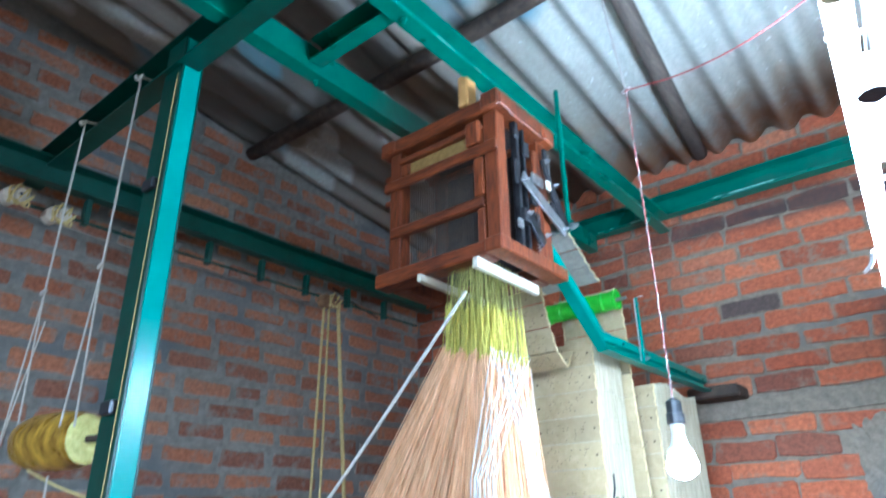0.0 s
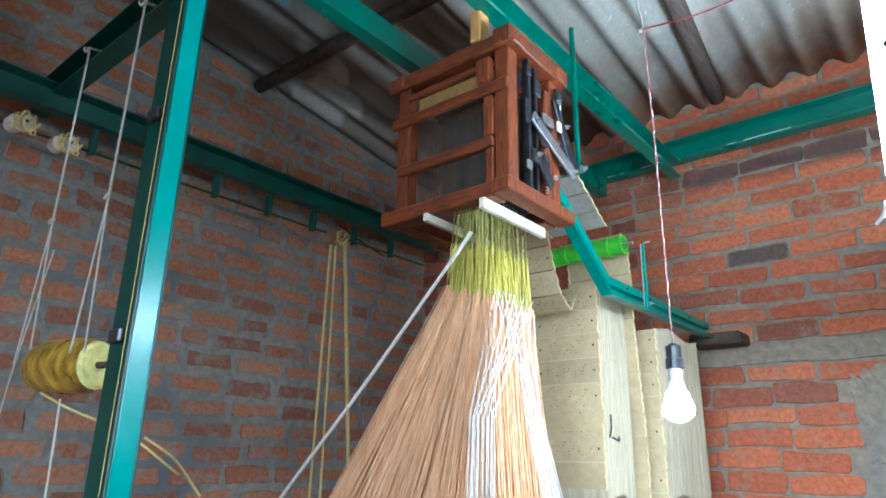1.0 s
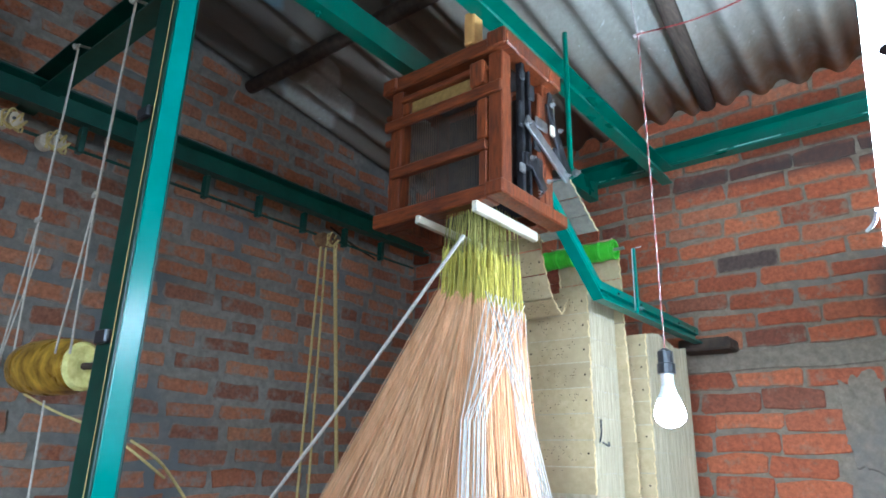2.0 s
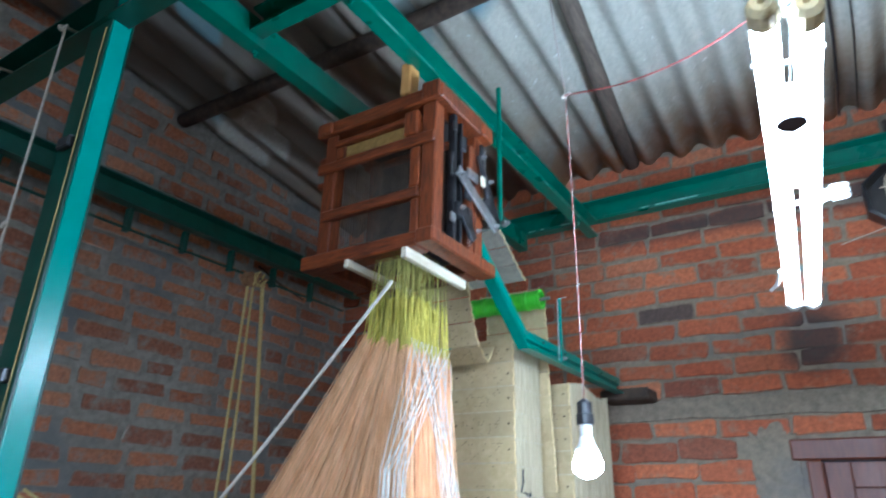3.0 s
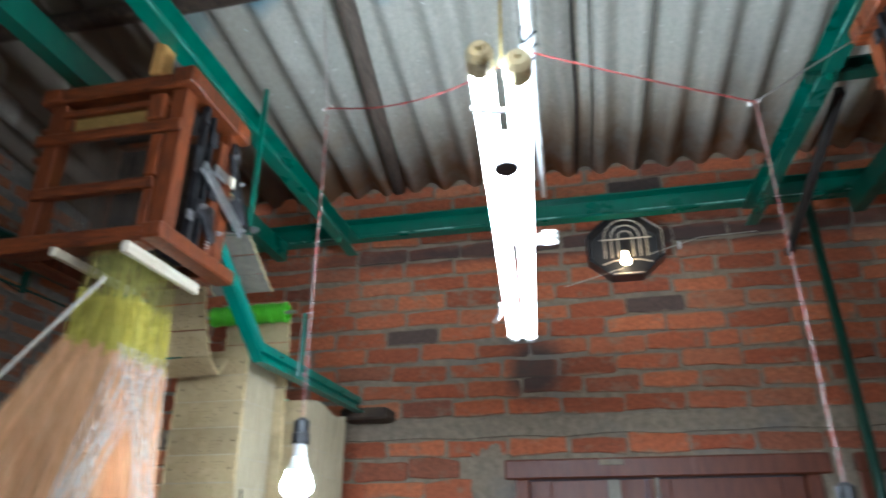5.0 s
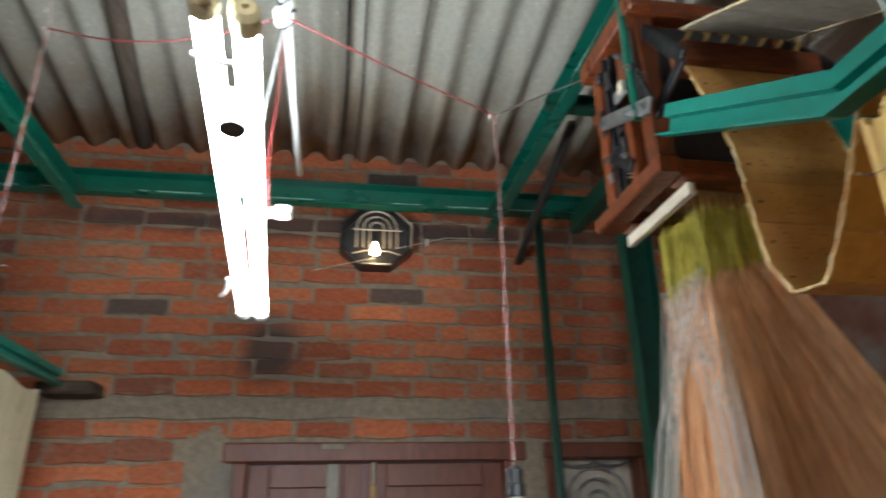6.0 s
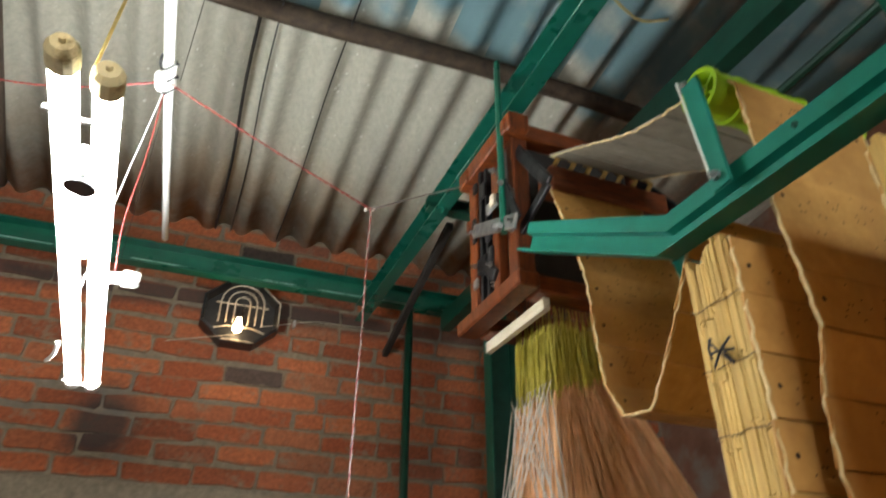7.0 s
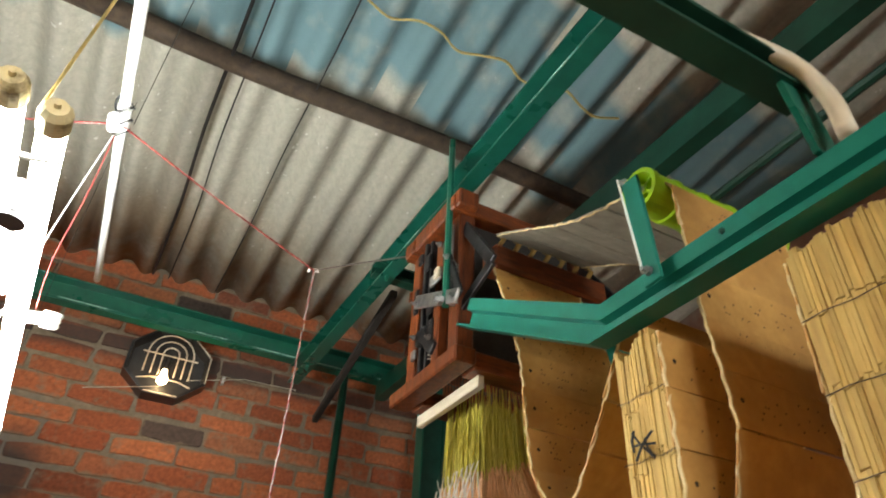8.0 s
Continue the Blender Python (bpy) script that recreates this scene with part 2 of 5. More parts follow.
M_BOBBIN = surface("golden_thread", (0.14, 0.055, 0.008), (0.78, 0.46, 0.05), scale=(5, 2, 1.5), grain=9, rough=0.28, metal=0.25, bump_s=0.5, bump_d=0.002)
M_BOBBIN_END = surface("pale_bobbin_end", (0.62, 0.55, 0.14), (0.85, 0.78, 0.3), grain=60, rough=0.7, bump_s=0.6)
M_DOOR = surface("maroon_painted_wood", (0.09, 0.022, 0.010), (0.18, 0.048, 0.02), scale=(4, 4, 0.6), grain=18, rough=0.5, bump_s=0.3, stain=(0.2, 0.09, 0.06), stain_scale=6, stain_at=(0.6, 0.8))
M_PANE = surface("frosted_pane", (0.55, 0.47, 0.38), (0.7, 0.62, 0.5), grain=18, rough=0.5, bump_s=0.1)
M_FLOOR = surface("earth_floor", (0.1, 0.085, 0.07), (0.2, 0.17, 0.14), grain=12, rough=0.95, bump_s=0.6, stain=(0.08, 0.07, 0.06))
M_PLASTER = surface("bare_brickwork", (0.2, 0.09, 0.055), (0.3, 0.15, 0.1), grain=7, rough=0.95, bump_s=0.6, stain=(0.26, 0.23, 0.2), stain_scale=5)


def roof_material():
    m, nt, bs = nodes_of("asbestos_cement")
    v = world_coords(nt)
    fine = noise_tex(nt, v, 45, 6, 0.7)
    col = ramp(nt, fine, [(0.25, (0.37, 0.36, 0.305)), (0.75, (0.54, 0.52, 0.445))])
    specks = noise_tex(nt, v, 38, 2, 0.5)
    col = mix(nt, ramp(nt, specks, [(0.70, (0, 0, 0)), (0.74, (1, 1, 1))]), col, (0.7, 0.7, 0.66))
    # whitewash with a blue tint, brushed on in blocks along the purlin
    sep = nt.nodes.new("ShaderNodeSeparateXYZ")
    nt.links.new(world_coords(nt), sep.inputs[0])
    # each corrugation has its own brushed end
    snap = nt.nodes.new("ShaderNodeCombineXYZ")
    nt.links.new(maths(nt, "MULTIPLY", maths(nt, "FLOOR", maths(nt, "MULTIPLY_ADD", sep.outputs["X"], 1 / 0.146, 2.84 / 0.146)), 0.77), snap.inputs["X"])
    nt.links.new(maths(nt, "MULTIPLY", sep.outputs["Y"], 0.5), snap.inputs["Y"])
    wob = noise_tex(nt, snap.outputs[0], 1.0, 1, 0.4)
    sub = nt.nodes.new("ShaderNodeMath")
    sub.operation = "MULTIPLY_ADD"
    nt.links.new(wob, sub.inputs[0])
    sub.inputs[1].default_value = 1.1
    nt.links.new(sep.outputs["Y"], sub.inputs[2])
    band = ramp(nt, mapped(nt, sub.outputs[0], 1.36, 2.3), [(0.0, (0, 0, 0)), (0.06, (1, 1, 1)), (0.62, (1, 1, 1)), (0.7, (0, 0, 0))])
    blotch = ramp(nt, noise_tex(nt, world_coords(nt, (1, 1, 1)), 7, 3, 0.5), [(0.3, (0.55,) * 3), (0.5, (1, 1, 1))])
    f = mix(nt, 1.0, band, blotch, "MULTIPLY")
    col = mix(nt, mix(nt, 0.05, f, (0, 0, 0)), col, (0.13, 0.25, 0.29))
    # brown over the far-left sheets, deepened to carry that corner's shade; paler blocks left
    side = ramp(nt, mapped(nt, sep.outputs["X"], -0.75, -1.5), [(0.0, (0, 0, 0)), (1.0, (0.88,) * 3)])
    pale_blocks = ramp(nt, noise_tex(nt, world_coords(nt, (3.4, 1.6, 0)), 1.3, 2, 0.4), [(0.56, (1, 1, 1)), (0.6, (0.25,) * 3)])
    col = mix(nt, mix(nt, 1.0, side, pale_blocks, "MULTIPLY"), col, (0.15, 0.115, 0.08))
    # rusty damp near the eaves
    damp = ramp(nt, mapped(nt, sep.outputs["Y"], 2.1, 2.65), [(0.0, (0, 0, 0)), (0.75, (0.75,) * 3), (1, (1, 1, 1))])
    dn = ramp(nt, noise_tex(nt, v, 5, 4, 0.6), [(0.38, (0, 0, 0)), (0.6, (1, 1, 1))])
    col = mix(nt, mix(nt, 1.0, damp, dn, "MULTIPLY"), col, (0.33, 0.2, 0.095))
    drk = ramp(nt, noise_tex(nt, world_coords(nt, (1, 0.35, 1)), 3.2, 5, 0.6), [(0.54, (0, 0, 0)), (0.76, (0.5,) * 3)])
    col = mix(nt, drk, col, (0.2, 0.185, 0.165))
    nt.links.new(col, bs.inputs["Base Color"])
    bs.inputs["Roughness"].default_value = 0.85
    bump(nt, bs, fine, 0.35, 0.004)
    return m


def glow(name, color, strength):
    m, nt, bs = nodes_of(name)
    bs.inputs["Base Color"].default_value = (0.9, 0.9, 0.9, 1)
    bs.inputs["Emission Color"].default_value = (*color, 1)
    bs.inputs["Emission Strength"].default_value = strength
    return m


M_ROOF = roof_material()
M_TUBE = glow("lit_fluorescent_tube", (0.82, 0.93, 1.0), 62)
M_BULB = glow("lit_bulb", (0.85, 0.95, 1.0), 60)
M_BULB_SMALL = glow("lit_small_bulb", (1.0, 0.74, 0.42), 30)
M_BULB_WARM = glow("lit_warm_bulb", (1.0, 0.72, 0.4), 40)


# ---- mesh helpers ----
def finish(name, bm, mat, parent=None, label="", smooth=False):
    me = bpy.data.meshes.new(name)
    bmesh.ops.recalc_face_normals(bm, faces=bm.faces)
    bm.to_mesh(me)
    bm.free()
    me.materials.append(mat)
    if smooth:
        for p in me.polygons:
            p.use_smooth = True
    ob = new(name, me)
    if parent is not None:
        ob.parent = parent
    if label:
        ob["label"] = label
    return ob


def part(name, bm, mat, parent, label="", smooth=False):
    return finish(name, bm, mat, parent, label, smooth)


def thing(name, label, category, group="", kind=""):
    return tagged(new(name), label, category, group, kind)


def box(bm, lo, hi, bevel=0.0):
    lo, hi = Vector(lo), Vector(hi)
    c, s = (lo + hi) / 2, hi - lo
    r = bmesh.ops.create_cube(bm, size=1, matrix=Matrix.Translation(c) @ Matrix.Diagonal((*s, 1)))
    if bevel > 0:
        es = list({e for v in r["verts"] for e in v.link_edges})
        bmesh.ops.bevel(bm, geom=es, offset=bevel, segments=1, affect="EDGES")
    return bm


def boxes(*pairs, bevel=0.0):
    bm = bmesh.new()
    for lo, hi in pairs:
        box(bm, lo, hi, bevel)
    return bm


def beam_between(bm, a, b, w, h, bevel=0.0, up=(0, 0, 1)):
    """A bar from a to b, w wide and h high."""
    a, b = Vector(a), Vector(b)
    d = (b - a)
    y = d.normalized()
    x = y.cross(Vector(up)).normalized()
    z = x.cross(y)
    m = Matrix((x, y, z)).transposed().to_4x4()
    m.translation = (a + b) / 2
    r = bmesh.ops.create_cube(bm, size=1, matrix=m @ Matrix.Diagonal((w, d.length, h, 1)))
    if bevel > 0:
        es = list({e for v in r["verts"] for e in v.link_edges})
        bmesh.ops.bevel(bm, geom=es, offset=bevel, segments=1, affect="EDGES")


def tube(bm, pts, r, n=6, cap=True, taper=None):
    """A round tube along pts."""
    pts = [Vector(p) for p in pts]
    rings = []
    side = None
    for i, p in enumerate(pts):
        d = (pts[min(i + 1, len(pts) - 1)] - pts[max(i - 1, 0)]).normalized()
        if side is None:
            side = d.orthogonal().normalized()
        side = (side - d * side.dot(d)).normalized()
        up = d.cross(side)
        rr = r if taper is None else taper[i]
        rings.append([bm.verts.new(p + (side * math.cos(a) + up * math.sin(a)) * rr) for a in (2 * math.pi * k / n for k in range(n))])
    for a, b in zip(rings, rings[1:]):
        for k in range(n):
            bm.faces.new((a[k], a[(k + 1) % n], b[(k + 1) % n], b[k]))
    if cap:
        bm.faces.new(rings[0])
        bm.faces.new(rings[-1])


def spline(pts, n=8):
    """Points of a smooth line through pts."""
    P = [Vector(p) for p in pts]
    P = [P[0] * 2 - P[1], *P, P[-1] * 2 - P[-2]]
    out = []
    for i in range(1, len(P) - 2):
        for k in range(n):
            t = k / n
            a, b, c, d = P[i - 1], P[i], P[i + 1], P[i + 2]
            out.append(0.5 * ((2 * b) + (c - a) * t + (2 * a - 5 * b + 4 * c - d) * t * t + (3 * b - a - 3 * c + d) * t ** 3))
    out.append(P[-2])
    return out


def channel(bm, a, b, depth, width, open_dir, t=0.006):
    """A rolled steel channel from a to b (its web's lower corner line), depth high, width out to open_dir."""
    a, b, o = Vector(a), Vector(b), Vector(open_dir)
    up = (b - a).normalized().cross(o)
    if up.z < 0:
        up = -up
    prof = [(0, 0), (width, 0), (width, t), (t, t * 1.6), (t, depth - t * 1.6), (width, depth - t), (width, depth), (0, depth)]
    ra = [bm.verts.new(a + o * u + up * v) for u, v in prof]
    rb = [bm.verts.new(b + o * u + up * v) for u, v in prof]
    n = len(prof)
    for k in range(n):
        bm.faces.new((ra[k], ra[(k + 1) % n], rb[(k + 1) % n], rb[k]))
    bm.faces.new(ra)
    bm.faces.new(rb)


def bolt(bm, p, axis, r=0.009, h=0.008):
    a = Vector(axis).normalized()
    tube(bm, [Vector(p), Vector(p) + a * h], r, 6)
    tube(bm, [Vector(p) + a * h, Vector(p) + a * h * 2.2], r * 0.5, 6)


# ---- the room ----
XW, XE, YN, YS = -2.54, 2.35, 2.671, -2.5
ROOF_Z, SLOPE = 3.285, 0.14


def roof_z(y):
    return ROOF_Z + SLOPE * (YN - y)


tagged(finish("floor", boxes(((XW - 4, YS - 12, -0.1), (XE + 4, YN + 0.3, 0))), M_FLOOR), "beaten earth workshop floor", "floor", kind="structure")


def wall_slab(name, quad, thick, mat, label):
    """A wall: an upright quad and its copy pushed back by thick."""
    bm = bmesh.new()
    a = [bm.verts.new(Vector(p)) for p in quad]
    b = [bm.verts.new(Vector(p) + Vector(thick)) for p in quad]
    bm.faces.new(a)
    bm.faces.new(b)
    for k in range(4):
        bm.faces.new((a[k], a[(k + 1) % 4], b[(k + 1) % 4], b[k]))
    return tagged(finish(name, bm, mat), label, "wall", kind="structure")


# the back wall stands round its door and window openings
DOOR = (-0.30, 0.79, 1.985)
WIN = (0.945, 1.35, 1.30, 1.978)


def north_wall():
    zt = roof_z(YN) + 0.06
    t = 0.23
    y0, y1 = YN, YN + t
    blocks = [((XW - t, y0, 0), (DOOR[0], y1, zt)), ((DOOR[0], y0, DOOR[2]), (DOOR[1], y1, zt)), ((DOOR[1], y0, 0), (WIN[0], y1, zt)),
              ((WIN[0], y0, WIN[3]), (WIN[1], y1, zt)), ((WIN[0], y0, 0), (WIN[1], y1, WIN[2])), ((WIN[1], y0, 0), (XE + t, y1, zt))]
    return tagged(finish("wall_north", boxes(*blocks), M_MORTAR), "red brick wall with thick lime mortar joints", "wall", kind="structure")


wall_north = north_wall()
wall_west = wall_slab("wall_west", [(XW, YS, 0), (XW, YN, 0), (XW, YN, roof_z(YN) + 0.04), (XW, YS, roof_z(YS) + 0.04)], (-0.23, 0, 0), M_MORTAR_W, "old brick wall smeared with grey cement")
wall_slab("wall_east", [(XE, YS, 0), (XE, YN, 0), (XE, YN, roof_z(YN) + 0.04), (XE, YS, roof_z(YS) + 0.04)], (0.23, 0, 0), M_PLASTER, "bare brick side wall")
# the wall behind is unseen; its wide opening is added to shape the light
tagged(finish("wall_south", boxes(((XW, YS - 0.23, 0), (-0.9, YS, roof_z(YS))), ((1.3, YS - 0.23, 0), (XE, YS, roof_z(YS))), ((-0.9, YS - 0.23, 2.75), (1.3, YS, roof_z(YS)))), M_PLASTER),
       "unseen bare brick wall with an added wide opening", "wall", kind="structure")


def roof():
    bm = bmesh.new()
    pitch, amp, n = 0.146, 0.027, 8
    x = XW - 0.3
    cols = int((XE - XW + 0.6) / pitch * n)
    ys = [YS - 0.3, -1.2, -0.3, 0.5, 1.3, 2.0, YN + 0.005]
    rows = []
    for j, y in enumerate(ys):
        row = []
        for i in range(cols + 1):
            xx = x + i * pitch / n
            w = math.cos(2 * math.pi * i / n)
            w = math.copysign(abs(w) ** 0.75, w)
            row.append(bm.verts.new((xx, y, roof_z(y) + amp * w + 0.004 * noise.noise((xx * 2, y * 2, 0)))))
        rows.append(row)
    for a, b in zip(rows, rows[1:]):
        for k in range(cols):
            bm.faces.new((a[k], a[k + 1], b[k + 1], b[k]))
    geo = bmesh.ops.extrude_face_region(bm, geom=list(bm.faces))["geom"]
    bmesh.ops.translate(bm, verts=[g for g in geo if isinstance(g, bmesh.types.BMVert)], vec=(0, 0, 0.008))
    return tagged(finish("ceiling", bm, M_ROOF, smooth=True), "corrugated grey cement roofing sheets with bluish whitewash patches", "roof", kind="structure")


roof()


def purlin(y, r, drop, wob, mat=None):
    bm = bmesh.new()
    pts = [(x, y + wob * noise.noise((x * 1.3, y, 0)), roof_z(y) - drop + 0.012 * noise.noise((x * 2, 3, y))) for x in np.linspace(XW + 0.02, XE - 0.02, 22)]
    tube(bm, pts, r, 8, taper=[r * (1 + 0.12 * noise.noise((i * 0.7, 1, y))) for i in range(22)])
    return tagged(finish("roof_purlin", bm, mat or M_OLDWOOD, smooth=True), "dark rough timber purlin under the roof sheets", "roof beam", "roof purlins", "structure")


purlin(1.44, 0.034, 0.062, 0.03)
purlin(-0.35, 0.036, 0.065, 0.03)
bm = bmesh.new()
tube(bm, [(-0.640 - 0.05 * i, 1.0 + 0.55 * i, roof_z(1.0 + 0.55 * i) - 0.062) for i in (-3, -2, -1, 0, 1, 2, 2.85)], 0.034, 10)
tagged(finish("roof_pole", bm, M_POLE, smooth=True), "brown round pole running along the roof corrugations", "roof beam", kind="structure")


# ---- painted steel frames ----
def steel_beam(name, a, b, depth, width, open_dir, label, mat=None, bolts=(), group="green loom frame beams"):
    bm = bmesh.new()
    channel(bm, a, b, depth, width, open_dir)
    ob = tagged(finish(name, bm, mat or M_GREEN), label, "steel beam", group)
    for p, axis in bolts:
        bb = bmesh.new()
        bolt(bb, p, axis)
        part("bolt", bb, M_GREEN, ob)
    return ob


BZ = 2.88
steel_beam("wall_beam", (-1.62, 2.545, 2.962), (1.42, 2.545, 2.972), 0.10, 0.05, (0, -1, 0), "green painted steel channel along the brick wall",
           bolts=[((-0.99, 2.49, 3.02), (0, -1, 0)), ((0.72, 2.49, 3.03), (0, -1, 0)), ((0.78, 2.49, 3.0), (0, -1, 0))])
steel_beam("loom_beam", (-0.985, -0.3, BZ), (-0.985, 2.49, BZ), 0.08, 0.045, (1, 0, 0), "green painted steel channel carrying the jacquard machine",
           bolts=[((-0.96, 2.3, BZ), (0, 0, -1)), ((-0.96, 0.82, BZ), (0, 0, -1))])
steel_beam("loom_beam", (-1.28, 0.40, BZ), (-1.28, 2.49, BZ), 0.08, 0.045, (-1, 0, 0), "green painted steel channel above the loom",
           bolts=[((-1.31, 0.84, BZ), (0, 0, -1))])
steel_beam("loom_beam", (-0.99, 0.83, BZ + 0.02), (-1.275, 0.83, BZ + 0.02), 0.075, 0.045, (0, -1, 0), "short green steel cross piece between the loom beams")
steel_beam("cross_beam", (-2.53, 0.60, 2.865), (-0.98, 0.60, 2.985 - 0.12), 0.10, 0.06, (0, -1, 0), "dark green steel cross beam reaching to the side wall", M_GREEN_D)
steel_beam("side_beam", (-2.33, -0.6, 2.785), (-2.33, 2.5, 2.80), 0.095, 0.05, (1, 0, 0), "dark green steel beam along the side wall", M_GREEN_D)
# this beam's shade is in its darker green
steel_beam("loom_beam", (0.715, -0.9, 2.862), (0.715, 2.49, 2.862), 0.08, 0.045, (-1, 0, 0), "green painted steel channel carrying the second jacquard machine", M_GREEN_SHADE,
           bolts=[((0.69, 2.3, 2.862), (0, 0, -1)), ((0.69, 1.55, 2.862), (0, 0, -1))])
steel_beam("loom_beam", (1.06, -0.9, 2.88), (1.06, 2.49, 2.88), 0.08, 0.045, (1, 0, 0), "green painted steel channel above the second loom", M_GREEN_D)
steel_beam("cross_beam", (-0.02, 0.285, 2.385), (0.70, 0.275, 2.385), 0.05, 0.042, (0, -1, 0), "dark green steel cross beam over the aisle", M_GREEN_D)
bm = bmesh.new()
beam_between(bm, (0.0, 0.27, 2.43), (0.0, 0.27, roof_z(0.27) - 0.02), 0.03, 0.006, up=(0, 1, 0))
tagged(finish("hanger_strap", bm, M_GREEN_D), "dark green steel strap holding the cross beam from the roof", "strap")
bm = bmesh.new()
beam_between(bm, (0.668, 0.235, 2.262), (0.668, 0.245, 2.40), 0.045, 0.008, 0.001, up=(0, 1, 0))
tagged(finish("rail_hanger", bm, M_GREEN), "short green steel plate between rail and cross beam", "bracket")
bm = bmesh.new()
tube(bm, [(1.19, 0.9, 2.80), (1.16, 0.2, 2.80), (1.14, -0.9, 2.80)], 0.011, 8)
tagged(finish("thin_pipe", bm, M_GREEN_D), "thin dark green pipe beside the loom beam", "pipe")
for y in (0.9, -0.6):
    bm = bmesh.new()
    tube(bm, [(1.175, y * 0.9, 2.80), (1.175, y * 0.9, 2.90), (1.09, y * 0.9, 2.93)], 0.004, 5)
    tagged(finish("pipe_hook", bm, M_STEEL), "wire hook holding the thin pipe", "hook", "pipe hooks")
steel_beam("cross_beam", (0.66, 1.62, 2.885), (1.02, 1.62, 2.885), 0.05, 0.04, (0, -1, 0), "short dark steel cross piece between the loom beams", M_GREEN_D)


def edge_strip(a, b, r, mat, label):
    """A pale rod in a beam's lower lip, added for its edge highlight or worn marks."""
    bm = bmesh.new()
    A, B = Vector(a), Vector(b)
    tube(bm, [A.lerp(B, i / 14) + Vector((0.003 * noise.noise((i * 1.7, a[0], 0)), 0, 0.003 * noise.noise((i * 1.3, 2, a[0])))) for i in range(15)], r, 5)
    return tagged(finish("beam_cable", bm, mat), label, "cable", "beam cables")


edge_strip((-0.946, 0.0, BZ + 0.011), (-0.946, 2.45, BZ + 0.011), 0.003, M_EDGE_LINE, "pale green line for the steel beam's lit edge")
edge_strip((0.675, -0.6, 2.873), (0.675, 2.45, 2.873), 0.003, M_EDGE_LINE, "pale green line for the steel beam's lit edge")
edge_strip((-1.3, 2.502, 2.976), (1.25, 2.502, 2.986), 0.0028, M_EDGE_LINE, "pale line for the wall beam's worn marks")


def bracket_rail():
    """The hook rail hung under the side beam."""
    e = thing("hook_rail", "thin green rod hung under the side beam on short stubs", "rail")
    bm = bmesh.new()
    tube(bm, [(-2.31, 0.38, 2.70), (-2.31, 1.7, 2.705), (-2.31, 2.4, 2.71)], 0.006, 6)
    part("rod", bm, M_GREEN_D, e)
    for y in (0.69, 0.92, 1.16, 1.41, 1.65, 1.9, 2.15):
        part("stub", boxes(((-2.325, y - 0.010, 2.69), (-2.295, y + 0.010, 2.784)), bevel=0.002), M_GREEN_D, e)
    return e


bracket_rail()


# near post: web coloured as lit from the aisle, narrow flanges coloured as shaded
def near_post():
    e = thing("loom_post", "green steel loom post with a glossy face", "post")
    x, y, zt = -1.505, 0.56, 2.985
    part("web", boxes(((x - 0.006, y, 0), (x, y + 0.047, zt)), bevel=0.0015), M_GREEN_LIT, e, "glossy green face towards the aisle, coloured as lit")
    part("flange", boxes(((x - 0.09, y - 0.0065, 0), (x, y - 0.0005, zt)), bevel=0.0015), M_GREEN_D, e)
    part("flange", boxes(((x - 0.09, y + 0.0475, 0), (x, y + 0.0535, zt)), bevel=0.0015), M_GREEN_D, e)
    for z in (2.50, 1.96):
        part("cleat", boxes(((x - 0.07, y - 0.022, z), (x - 0.02, y - 0.007, z + 0.03)), bevel=0.003), M_BLACK, e)
    bm = bmesh.new()
    tube(bm, [(x - 0.012, y - 0.010, 1.2), (x - 0.010, y - 0.010, 2.84)], 0.0012, 5)
    part("pale_cord", bm, M_ROPE_Y, e)
    return e


near_post()


def pipe_post(x, y, r, z1, label, mat):
    bm = bmesh.new()
    tube(bm, [(x, y, 0), (x, y, z1)], r, 10)
    return tagged(finish("frame_post", bm, mat, smooth=True), label, "post", "far frame posts")


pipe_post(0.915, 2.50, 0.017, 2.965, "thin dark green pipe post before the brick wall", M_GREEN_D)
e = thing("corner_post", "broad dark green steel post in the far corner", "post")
# lit green on the aisle-side flange, shaded green on the rest
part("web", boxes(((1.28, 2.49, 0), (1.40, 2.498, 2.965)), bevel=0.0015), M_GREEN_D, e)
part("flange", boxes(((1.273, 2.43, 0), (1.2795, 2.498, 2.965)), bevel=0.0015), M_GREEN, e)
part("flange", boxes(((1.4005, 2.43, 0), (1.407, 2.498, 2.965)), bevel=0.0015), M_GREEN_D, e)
e = thing("wall_strut", "dark slanting timber strut against the wall", "strut")
bm = bmesh.new()
beam_between(bm, (0.80, 1.75, 2.945), (0.86, 2.665, 2.80), 0.025, 0.03, 0.003)
part("strut", bm, M_DARK, e)


